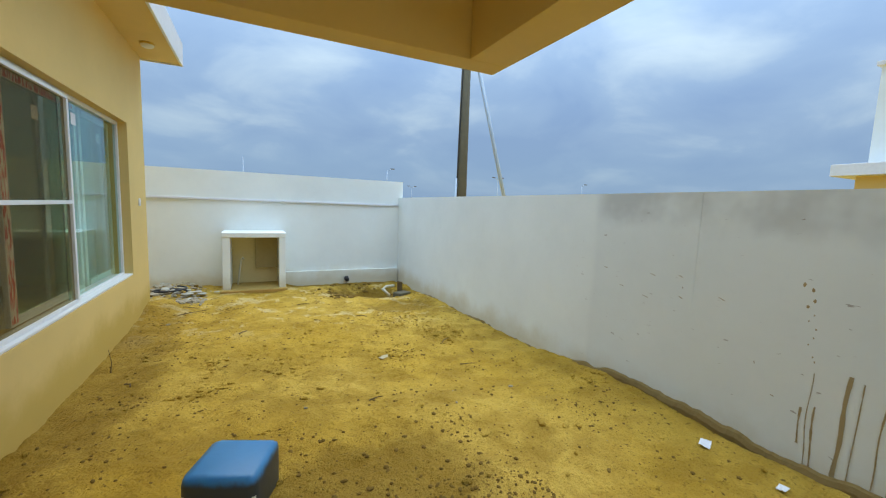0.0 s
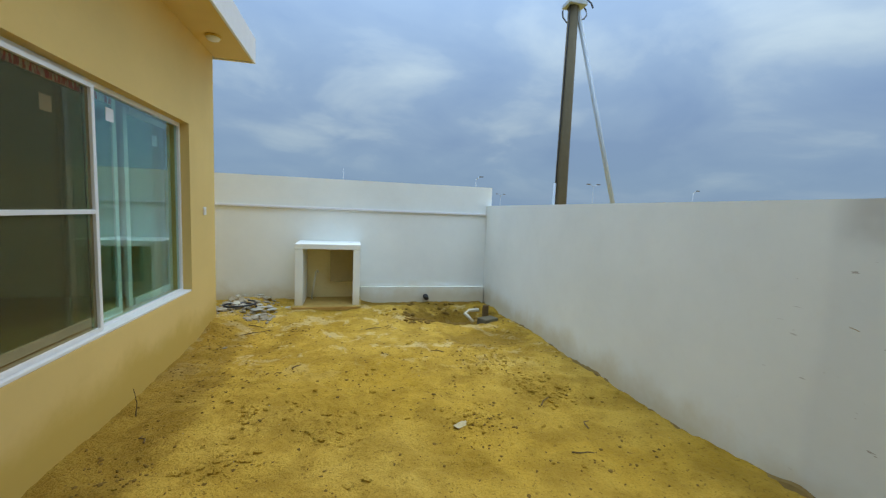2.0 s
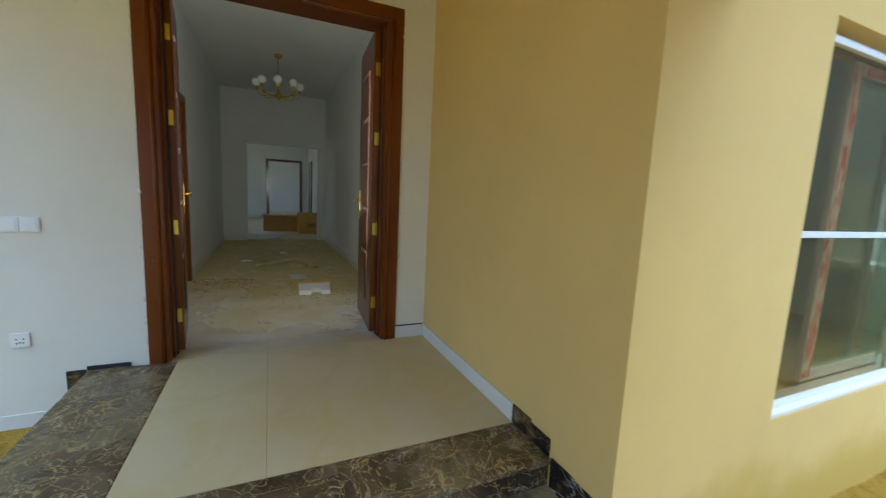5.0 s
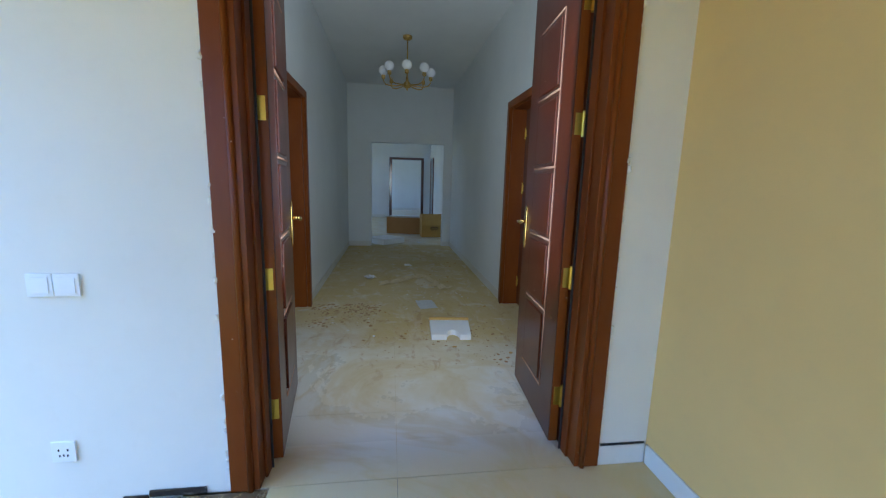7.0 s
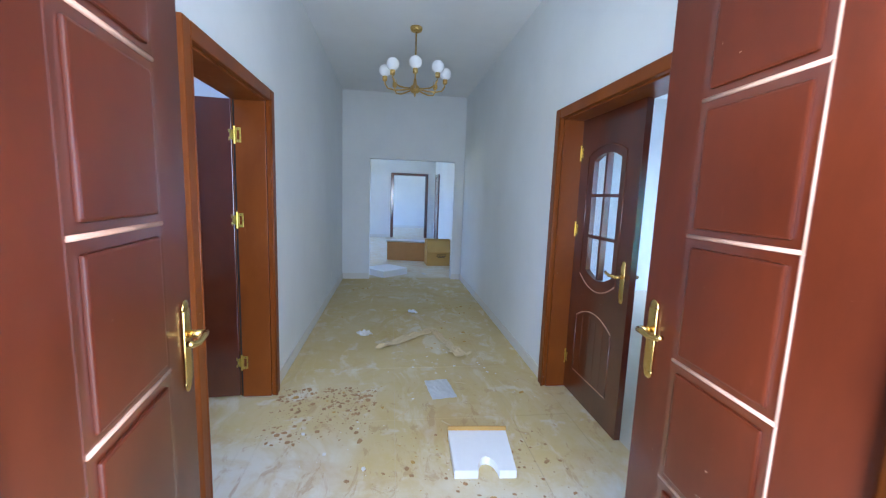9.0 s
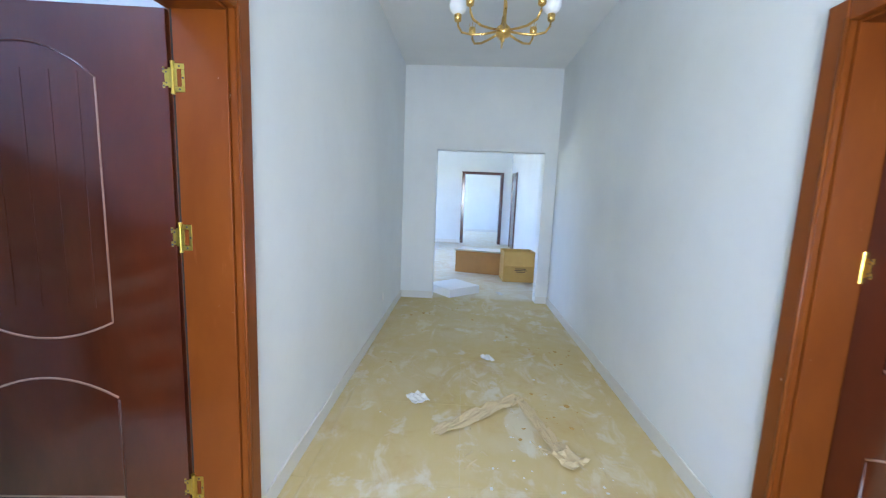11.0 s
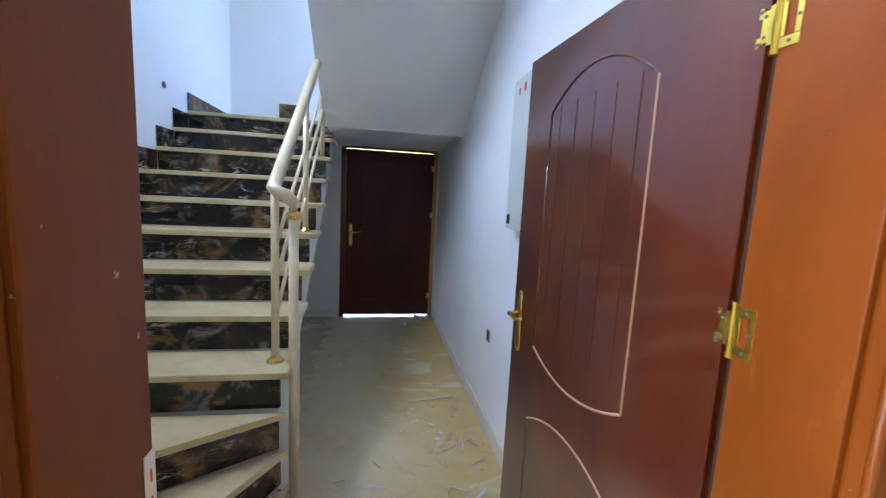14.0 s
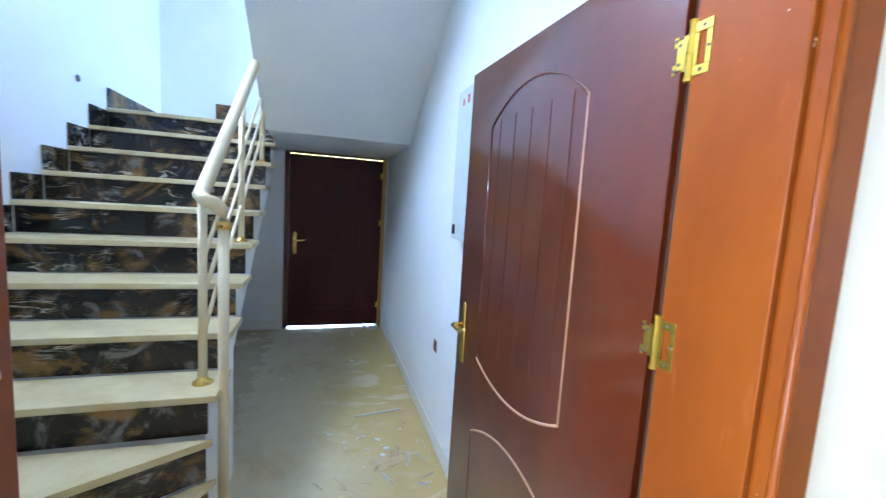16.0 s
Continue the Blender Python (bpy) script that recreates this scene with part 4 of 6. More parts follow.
tiles(porch_bed, -1.998, -0.647, -1.755, -0.024, [-2.52, -0.12], [-2.81, -1.212, 0.388])

structure("threshold_stairs", box((-4.498, -2.299, FL - 0.019), (-3.467, -2.101, FL - 0.001)), M["tile"], "dusty tile threshold under the door", "threshold")
structure("threshold_room", box((-4.523, 0.001, FL - 0.019), (-3.102, 0.199, FL - 0.001)), M["tile"], "dusty tile threshold under the door", "threshold")

# ---------------------------------------------------------------- doors


def lever(parent, x, z, s, toward, w):
    """Brass lever handle with a long back plate, on both faces of a leaf."""
    bm = bmesh.new()
    for f in (1, -1):
        y = s * 0.001 if f == 1 else -s * (w + 0.001)
        d = s * f
        bx(bm, (x - 0.022, y, z - 0.11), (x + 0.022, y + d * 0.009, z + 0.10), 0.004)
        vs = bmesh.ops.create_uvsphere(bm, u_segments=10, v_segments=6, radius=0.03)["verts"]
        bmesh.ops.transform(bm, matrix=Matrix.Translation((x, y + d * 0.004, z + 0.105)) @ Matrix.Diagonal((0.8, 0.16, 0.8, 1)), verts=vs)
        vs = bmesh.ops.create_uvsphere(bm, u_segments=10, v_segments=6, radius=0.03)["verts"]
        bmesh.ops.transform(bm, matrix=Matrix.Translation((x, y + d * 0.004, z - 0.115)) @ Matrix.Diagonal((0.8, 0.16, 0.8, 1)), verts=vs)
        tube(bm, [(x, y + d * 0.005, z + 0.03), (x, y + d * 0.05, z + 0.03)], 0.011, 10)
        tube(bm, [(x, y + d * 0.05, z + 0.03), (x + toward * 0.03, y + d * 0.055, z + 0.032), (x + toward * 0.07, y + d * 0.055, z + 0.028),
                  (x + toward * 0.105, y + d * 0.052, z + 0.036), (x + toward * 0.12, y + d * 0.05, z + 0.044)], 0.011, 10, 0.008)
    return part("handle", bm, M["brass"], parent, "brass lever handle", True, True)


def hinge(parent, z, s, w, y0=0.0, xo=0.0):
    """Brass flush hinge at the leaf's edge, its knuckle at y0: a cut-out outer flap, a waisted inner flap and a barrel."""
    bm = bmesh.new()
    tube(bm, [(-0.005 + xo, y0 + s * 0.004, z - 0.05), (-0.005 + xo, y0 + s * 0.004, z + 0.05)], 0.0065, 10)
    for k in (-0.052, 0.0, 0.052):
        tube(bm, [(-0.005 + xo, y0 + s * 0.004, z + k - 0.004), (-0.005 + xo, y0 + s * 0.004, z + k + 0.004)], 0.0078, 10)
    ya, yb = y0 + s * 0.0035, y0 + s * 0.006
    for x0, x1, z0, z1 in ((-0.046, -0.012, 0.030, 0.048), (-0.046, -0.012, -0.048, -0.030), (-0.046, -0.036, -0.029, 0.029), (-0.020, -0.012, -0.029, 0.029)):
        bx(bm, (x0 + xo, ya, z + z0), (x1 + xo, yb, z + z1), 0.0008)
    ya, yb = y0 + s * 0.0008, y0 + s * 0.0034
    for x0, x1, z0, z1 in ((0.001, 0.012, -0.034, 0.034), (0.012, 0.024, -0.028, 0.028), (0.024, 0.031, -0.036, -0.016), (0.024, 0.031, 0.016, 0.036)):
        bx(bm, (x0 + xo, ya, z + z0), (x1 + xo, yb, z + z1), 0.0008)
    bx(bm, (-0.0045 + xo, y0 + s * 0.002, z - 0.048), (-0.0032 + xo, y0 - s * 0.034, z + 0.048))
    h = part("hinge", bm, M["hinge_brass"], parent, "yellow brass hinge", False, True)
    bm = bmesh.new()
    for x, k, y in ((-0.029, -0.039, 0.006), (-0.029, 0.039, 0.006), (-0.041, 0.0, 0.006), (0.018, -0.018, 0.0034), (0.018, 0.018, 0.0034), (0.027, -0.028, 0.0034), (0.027, 0.028, 0.0034)):
        tube(bm, [(x + xo, y0 + s * y, z + k), (x + xo, y0 + s * (y + 0.0008), z + k)], 0.0034, 8)
    part("screw", bm, M["wire_box"], h, "dark screw heads", False, True)
    return h


def arc(x0, x1, z_end, z_mid, steps=14):
    return [(x0 + (x1 - x0) * i / steps, z_end + (z_mid - z_end) * (1 - (2 * i / steps - 1) ** 2)) for i in range(steps + 1)]


def bead(bm, line, y, r=0.0044):
    return tube(bm, [(x, y, z) for x, z in line], r, 6)


def arched_leaf(name, at, turn, w, h, s, label, glazed=False, toward=-1, hinges=(0.25, 1.27, 1.835), xo=0.0, plain_beads=False, veneer="door_wood"):
    """Interior door leaf: arched upper panel and arched lower panel, hinge edge at the origin; its seen face lies in y = 0."""
    d = thing(name, at, label, "door", kind="structure", turn=turn)
    px0, px1 = (0.125, 0.592) if glazed else (0.25 * w / 0.95, 0.755 * w / 0.95)
    drop = 0.035 if glazed else 0.0
    top = arc(px0, px1, h - 0.24 - drop, h - (0.18 if glazed else 0.13) - drop)
    low = arc(px1, px0, 0.95, 0.862) if glazed else arc(px1, px0, 0.935, 0.865)
    th = 0.04
    if glazed:
        hole = arc(px0 + 0.075, px1 - 0.055, h - 0.313, h - 0.268) + arc(px1 - 0.055, px0 + 0.075, 0.992, 0.942)
        cx, cz = (px0 + px1) / 2, (1.0 + h - 0.25) / 2
        bm = bmesh.new()
        rings = []
        for y in (0.0, -s * th):
            inner = [bm.verts.new((x, y, z)) for x, z in hole]
            outer = []
            for x, z in hole:
                dx, dz = x - cx, z - cz
                k = min((((w if dx > 0 else 0) - cx) / dx) if abs(dx) > 1e-6 else 1e9, (((h if dz > 0 else 0.8) - cz) / dz) if abs(dz) > 1e-6 else 1e9)
                outer.append(bm.verts.new((cx + dx * k, y, cz + dz * k)))
            rings.append((inner, outer))
        n = len(hole)
        for i in range(n):
            j = (i + 1) % n
            (a, b), (c, e) = rings
            bm.faces.new((a[i], a[j], b[j], b[i]))
            bm.faces.new((c[j], c[i], e[i], e[j]))
            bm.faces.new((a[j], a[i], c[i], c[j]))
            bm.faces.new((b[i], b[j], e[j], e[i]))
        for cxn, czn in ((0, h), (w, h), (0, 0.8), (w, 0.8)):
            q = [min(rg[1], key=lambda v: abs(v.co.x - cxn) + abs(v.co.z - czn)) for rg in rings]
            for v in q:
                v.co.x, v.co.z = cxn, czn
        bx(bm, (0, 0, 0), (w, -s * th, 0.7999))
        leaf = part("leaf", bm, M[veneer], d, "dark red wooden leaf", False, True)
        g = part("pane", prism(bmesh.new(), [(x, z) for x, z in hole[::-1]], -0.003, 0.003,
                               Matrix.Translation((0, -s * th / 2, 0)) @ Matrix.Rotation(radians(90), 4, "X")), M["clear_glass"], leaf, "clear glass", False, True)
        g.visible_shadow = False
        bm = bmesh.new()
        gx = (px0 + px1) / 2 + 0.008
        bx(bm, (gx - 0.011, 0.004 * s, 0.945), (gx + 0.011, -s * (th + 0.004), h - 0.27), 0.003)
        for z in (1.235, 1.523):
            bx(bm, (px0 + 0.076, 0.0035 * s, z - 0.011), (px1 - 0.056, -s * (th + 0.0035), z + 0.011), 0.003)
        part("muntin", bm, M[veneer], leaf, "dark red glazing bars", False, True)
    else:
        bm = box((0, 0, 0), (w, -s * th, h), 0.003)
        for i in range(5):
            x = px0 + 0.06 + i * (px1 - px0 - 0.12) / 4
            bx(bm, (x - 0.0035, -0.0005 * s, 0.99), (x + 0.0035, 0.0022 * s, h - 0.22), 0.001)
        leaf = part("leaf", bm, M[veneer], d, "dark red wooden leaf", False, True)
    if glazed:
        bm = bmesh.new()
        for i in range(4):
            x = px0 + (i + 1) * (px1 - px0) / 5
            bx(bm, (x - 0.003, -0.0005 * s, 0.225), (x + 0.003, 0.0018 * s, 0.66), 0.0008)
        part("board_line", bm, M[veneer], leaf, "", False, True)
    # worn gathers the beads coloured pale as lit edges; bm those left dark.
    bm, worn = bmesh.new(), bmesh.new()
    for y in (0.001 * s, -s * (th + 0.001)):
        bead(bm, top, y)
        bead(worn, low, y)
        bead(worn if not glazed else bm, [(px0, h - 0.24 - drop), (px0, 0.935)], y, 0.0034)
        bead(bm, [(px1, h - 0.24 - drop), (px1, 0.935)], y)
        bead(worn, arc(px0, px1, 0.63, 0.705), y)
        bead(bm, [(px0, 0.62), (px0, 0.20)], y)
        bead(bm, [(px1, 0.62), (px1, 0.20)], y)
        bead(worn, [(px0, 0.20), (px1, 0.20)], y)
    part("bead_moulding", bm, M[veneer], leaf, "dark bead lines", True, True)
    part("bead_moulding", worn, M[veneer if plain_beads else "lit_bead"], leaf, "bead lines painted pale like lit edges" if not plain_beads else "", True, True)
    lever(leaf, w - 0.065, 1.0, s, toward, th)
    for z in hinges:
        hinge(d, z, s, th, 0.0, xo)
    return d


def entrance_leaf(name, at, turn, w, h, s, label):
    d = thing(name, at, label, "door", kind="structure", turn=turn)
    th = 0.045
    leaf = part("leaf", box((0, 0, 0), (w, -s * th, h), 0.003), M["entrance_wood"], d, "dark brown wooden leaf", False, True)
    part("hinge_edge", box((-0.003, -0.002 * s, 0.001), (-0.0005, -s * (th - 0.002), h - 0.001)), M["frame_wood"], leaf, "orange unvarnished edge", False, True)
    x0, x1 = 0.185, 0.53
    zs = [0.205, 0.63, 1.01, 1.385, 1.76, 2.13]
    for z0, z1 in zip(zs, zs[1:]):
        part("channel", box((x0 - 0.004, -0.001 * s, z0 + 0.003), (x1 + 0.004, 0.0012 * s, z1 - 0.003)), M["door_wood"], leaf, "darker channel around the panel", False, True)
        part("panel", box((x0 + 0.026, -0.001 * s, z0 + 0.026), (x1 - 0.026, 0.010 * s, z1 - 0.026), 0.007), M["entrance_wood"], leaf, "", False, True)
        # The panel edges' highlights are put into these pale beads.
        bm = bmesh.new()
        for y in (0.001 * s,):
            bead(bm, [(x0, z0 + 0.003), (x1, z0 + 0.003)], y, 0.006)
            if s > 0:
                bead(bm, [(x0, z0), (x0, z1)], y, 0.004)
            if z1 > 2.0:
                bead(bm, [(x0, z1), (x1, z1)], y, 0.005)
        part("bead_moulding", bm, M["lit_bead"], leaf, "bead lines painted pale like lit edges", True, True)
    lever(leaf, w - 0.06, 1.04, s, -1, th)
    for z in (0.25, 0.86, 1.57, 2.09):
        hinge(d, z, -s, th, -s * th)
    return d


entrance_leaf("door_1", (-2.172, -0.440, FL + 0.012), 176.2, 0.70, 2.375, 1, "open dark brown panelled entrance door leaf with brass hinges")
entrance_leaf("door_2", (-2.172, -1.740, FL + 0.012), 187.5, 0.70, 2.375, -1, "open dark brown panelled entrance door leaf with brass handle")
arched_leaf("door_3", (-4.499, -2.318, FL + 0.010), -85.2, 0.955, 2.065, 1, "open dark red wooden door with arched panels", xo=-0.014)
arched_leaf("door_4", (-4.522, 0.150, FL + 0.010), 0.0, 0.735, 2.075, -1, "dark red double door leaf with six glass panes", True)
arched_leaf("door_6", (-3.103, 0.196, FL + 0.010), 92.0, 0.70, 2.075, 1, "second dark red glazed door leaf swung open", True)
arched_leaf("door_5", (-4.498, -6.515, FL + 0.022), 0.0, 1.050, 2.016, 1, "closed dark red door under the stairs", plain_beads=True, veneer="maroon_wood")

# frames
ef = thing("door_frame_entrance", (-2.0, -1.09, FL), "worn red-brown entrance door frame with chipped plaster edge", "door frame", kind="structure")


def casing(parent, pieces, material, bevel=0.006):
    for a, b in pieces:
        part("casing", box(a, b, bevel), material, parent)


for y0, y1, sg in ((-1.905, -1.812, 1), (-0.363, -0.270, -1)):
    part("casing", box((-1.998, y0, FL), (-1.984, y1, 2.96), 0.003), M["entrance_frame"], ef)
    yi = y1 if sg > 0 else y0
    part("casing_bead", rod([(-1.986, yi - sg * 0.012, FL), (-1.986, yi - sg * 0.012, 2.868)], 0.013, 10), M["entrance_frame"], ef, "", True)
    part("jamb", box((-2.215, yi - sg * 0.004, FL), (-1.990, yi + sg * 0.022, 2.866), 0.003), M["entrance_frame"], ef)
    part("stop", box((-2.118, yi + sg * 0.0225, FL), (-2.06, yi + sg * 0.034, 2.846), 0.002), M["entrance_frame"], ef)
    part("black_strip", box((-2.125, yi + sg * 0.0225, FL), (-2.119, yi + sg * 0.043, 2.844), 0.002), M["cable"], ef, "thin black strip behind the stop")
part("casing", box((-1.998, -1.811, 2.868), (-1.984, -0.364, 2.96), 0.003), M["entrance_frame"], ef)
part("jamb", box((-2.215, -1.79, 2.845), (-1.990, -0.386, 2.864), 0.003), M["entrance_frame"], ef)


def plaster_chips(parent, y, z0, z1, sgn, seed):
    """Ragged plaster edge left beside a casing."""
    rnd = random.Random(seed)
    bm = bmesh.new()
    z = z0
    while z < z1:
        st = rnd.uniform(0.03, 0.10)
        if rnd.random() < 0.75:
            clump(bm, (-1.992, y + sgn * rnd.uniform(-0.002, 0.006), z), rnd.uniform(0.006, 0.015), rnd.random(), 1.6)
        z += st
    part("plaster_chip", bm, M["porch_white"], parent, "chipped white plaster edge")


plaster_chips(ef, -1.907, FL + 0.1, 2.9, -1, 3)
plaster_chips(ef, -0.268, FL + 0.1, 2.9, 1, 4)


def passage_frame(name, x0, x1, ztop, yw0, yw1, out, label, rebate=False):
    """Frame in a wall along x: yw0 is the face towards the passage."""
    f = thing(name, ((x0 + x1) / 2, yw0, FL), label, "door frame", kind="structure")
    e = 0.035 * out
    for xa, xb, sg in ((x0 - 0.068, x0 + 0.012, 1), (x1 - 0.012, x1 + 0.055, -1)):
        part("casing", box((xa, yw0 - 0.001 * out, FL), (xb, yw0 + e, ztop + 0.06), 0.007), M["frame_wood"], f)
        xi = xb if sg > 0 else xa
        part("casing_bead", rod([(xi - sg * 0.004, yw0 + e * 0.9, FL), (xi - sg * 0.004, yw0 + e * 0.9, ztop)], 0.008, 8), M["frame_wood"], f, "", True)
        xj = x0 if sg > 0 else x1
        end = yw1 + (0.004 if rebate and sg > 0 else -0.012) * out
        part("jamb", box((xj - 0.001 * sg, end, FL), (xj + sg * 0.02, yw0 - 0.002 * out, ztop), 0.003), M["frame_wood"], f)
        # A black strip puts the rebate's shade in beside the leaf.
        if rebate and sg > 0:
            part("rebate", box((xj - 0.001, yw1 - 0.011 * out, FL), (xj + 0.008, end - 0.001 * out, ztop)), M["dark"], f, "black strip standing in for shade in the rebate")
        part("casing", box((xj - sg * 0.055, yw1 - 0.030 * out, FL), (xj - sg * 0.002, yw1 - 0.001 * out, ztop + 0.06), 0.006), M["frame_wood"], f)
    part("casing", box((x0 + 0.013, yw0 - 0.001 * out, ztop - 0.012), (x1 - 0.013, yw0 + e, ztop + 0.06), 0.007), M["frame_wood"], f)
    part("jamb", box((x0 + 0.021, yw1 - 0.012 * out, ztop - 0.02), (x1 - 0.021, yw0 - 0.002 * out, ztop - 0.001), 0.003), M["frame_wood"], f)
    return f


stair_frame = passage_frame("door_frame_stairs", -4.52, -3.445, 2.56, -2.10, -2.30, 1, "orange-brown wooden door frame with scratches", True)
passage_frame("door_frame_room", -4.545, -3.08, 2.57, 0.0, 0.2, -1, "orange-brown wooden door frame with scratches")
strike = part("strike_plate", box((-3.4685, -2.311, 1.395), (-3.4655, -2.284, 1.558), 0.001), M["plastic"], stair_frame, "white plastic strike plate")
for z in (1.415, 1.462, 1.509):
    part("slot", box((-3.4693, -2.300, z), (-3.4687, -2.295, z + 0.022)), M["red_tag"], strike, "red slot")
bf = thing("door_frame_back", (-3.98, -6.49, FL), "dark wooden frame around the door under the stairs", "door frame", kind="structure")
part("jamb", box((-4.539, -6.60, FL), (-4.500, -6.470, 2.54), 0.003), M["raw_wood"], bf, "raw yellow wood jamb")
part("jamb", box((-3.447, -6.60, FL), (-3.395, -6.478, 2.54), 0.003), M["door_wood"], bf)
part("jamb", box((-4.498, -6.60, 2.51), (-3.448, -6.48, 2.54), 0.003), M["door_wood"], bf)
hf = thing("door_frame_hall", (-15.6, -0.65, FL), "dark brown door frame in the far wall", "door frame", kind="structure")
for a, b in (((-15.81, -1.30, FL), (-15.57, -1.20, 2.72)), ((-15.81, -0.10, FL), (-15.57, -0.005, 2.72)), ((-15.81, -1.199, 2.64), (-15.57, -0.101, 2.72))):
    part("casing", box(a, b, 0.005), M["door_wood"], hf)
hd = thing("door_frame_hall_side", (-14.4, 0.2, FL), "dark brown door frame on the hall side wall", "door frame", kind="structure")
for a, b in (((-15.2, 0.20, FL), (-15.1, 0.238, 2.66)), ((-14.3, 0.20, FL), (-14.2, 0.238, 2.66)), ((-15.099, 0.20, 2.58), (-14.301, 0.238, 2.66))):
    part("casing", box(a, b, 0.005), M["door_wood"], hd)
part("leaf", box((-15.098, 0.215, FL + 0.005), (-14.302, 0.236, 2.578)), M["door_wood"], hd)

# ---------------------------------------------------------------- stairs
RISE, GO, NOSE4 = 0.1785, 0.256, -3.385
XR, XL = -3.425, -2.202
stairs = thing("staircase", (-2.8, -4.2, FL), "staircase with cream stone treads and black marble risers", "stairs", kind="structure")
PIV = (-3.40, -3.40)


def ray_to_wall(deg):
    """From the newel outwards to the stair walls."""
    c, s = math.cos(radians(deg)), math.sin(radians(deg))
    k = min((XL - PIV[0]) / c if c > 1e-6 else 1e9, (-2.302 - PIV[1]) / s if s > 1e-6 else 1e9)
    return (PIV[0] + c * k, PIV[1] + s * k)


ang = [90, 60, 30, 0]
for i in range(3):
    zt = FL + RISE * (i + 1)
    a, b = ray_to_wall(ang[i]), ray_to_wall(ang[i + 1])
    poly = [PIV, b] + ([(XL, -2.302)] if a[0] < XL - 0.01 and b[1] < -2.31 else []) + [a]
    mid = [(p[0], p[1]) for p in poly]
    part("winder_core", prism(bmesh.new(), [(PIV[0] + 0.03 + (x - PIV[0]) * 0.97, y) for x, y in mid], FL - 0.02, zt - 0.031), M["inner"], stairs)
    dirv = Vector((a[0] - PIV[0], a[1] - PIV[1], 0)).normalized()
    nrm = Vector((-dirv.y, dirv.x, 0))
    over = [(x, y) for x, y in mid]
    over[0] = (PIV[0] + nrm.x * 0.03 - 0.02, PIV[1] + nrm.y * 0.03)
    over[-1] = (a[0] + nrm.x * 0.03, a[1] + nrm.y * 0.03)
    over = [(min(x, XL), min(y, -2.302)) for x, y in over]
    part("tread", prism(bmesh.new(), over, zt - 0.030, zt), M["tread"], stairs, "cream stone winder tread")
    bm = bmesh.new()
    L = math.hypot(a[0] - PIV[0], a[1] - PIV[1])
    bx(bm, (0, 0.002, 0), (L - 0.004, 0.016, RISE - 0.032), 0.001, Matrix.Translation((PIV[0], PIV[1], zt - RISE + 0.001)) @ Matrix.Rotation(math.atan2(dirv.y, dirv.x), 4, "Z"))
    part("riser", bm, M["marble_black"], stairs, "black marble riser with gold veins")
N_TOP = 12
for n in range(4, N_TOP + 1):
    zt, yn = FL + RISE * n, NOSE4 - GO * (n - 4)
    deep = GO + 0.01 if n < N_TOP else 6.488 + yn
    part("tread", box((XR - 0.02, yn, zt - 0.030), (XL, yn - deep, zt), 0.005), M["tread"], stairs, "cream stone tread")
    part("riser", box((XR + 0.02, yn - 0.045, zt - RISE + 0.001), (XL, yn - 0.030, zt - 0.031)), M["marble_black"], stairs, "black marble riser with gold veins")
    sky_h = 0.15
    part("skirting_tile", box((XL - 0.012, yn - 0.012, zt + 0.001), (XL, yn - GO - (0.0 if n < N_TOP else 0.7), zt + sky_h), 0.003), M["marble_black"], stairs, "black marble skirting tile")
    if n < N_TOP:
        bm = bmesh.new()
        lo = max(FL - 0.02, zt - 0.36 if n > 5 else FL - 0.02)
        prism(bm, [(yn - 0.046, lo), (yn - 0.046, zt - 0.031), (yn - 0.046 - GO, zt - 0.031), (yn - 0.046 - GO, min(zt - 0.04, lo + RISE) if n > 5 else lo)],
              XR + 0.03, XL - 0.001, Matrix(((0, 0, 1, 0), (1, 0, 0, 0), (0, 1, 0, 0), (0, 0, 0, 1))))
        part("stringer", bm, M["inner"], stairs, "white plastered stair body")
ZL = FL + RISE * N_TOP
structure("landing", box((-4.558, -6.488, 2.53), (-3.38, -5.19, ZL - 0.001)), M["inner"], "white plastered stair landing", "landing")
structure("landing_inner", box((-3.379, -6.487, 2.53), (XL, -5.47, ZL - 0.032)), M["inner"], "white plastered stair landing", "landing")
bm = bmesh.new()
tan_u = 0.70
prism(bm, [(-5.19, 2.53), (-5.19, 2.66), (-2.31, 2.66 + 2.88 * tan_u + 0.1), (-2.31, 2.53 + 2.88 * tan_u)], -4.558, -3.36,
      Matrix(((0, 0, 1, 0), (1, 0, 0, 0), (0, 1, 0, 0), (0, 0, 0, 1))))
structure("stair_upper_flight", bm, M["inner"], "white plastered underside of the upper stair flight", "stairs")

part("skirting_tile", box((-2.90, -6.486, ZL + 0.001), (-2.705, -6.476, ZL + RISE + 0.15), 0.003), M["marble_black"], stairs, "black marble skirting tile")
part("skirting_tile", box((-2.70, -6.486, ZL + 0.001), (XL - 0.013, -6.476, ZL + 0.15), 0.003), M["marble_black"], stairs, "black marble skirting tile")

rail = thing("stair_railing", (-3.4, -3.5, FL), "dusty cream steel stair railing with bent handrail", "railing")
nx, ny = -3.452, -3.47
slope = RISE / GO


def rail_z(y, k):
    return k + (NOSE4 - y) * slope


part("newel_post", rod([(nx, ny, FL), (nx, ny, 1.885)], 0.021, 14), M["steel_rail"], rail, "", True)
part("newel_collar", lathe(bmesh.new(), [(0.021, -0.02), (0.030, -0.012), (0.030, 0.008), (0.021, 0.015)], (nx, ny, 1.87), 16), M["aged_brass"], rail, "tarnished collar", True)
hx = -3.372
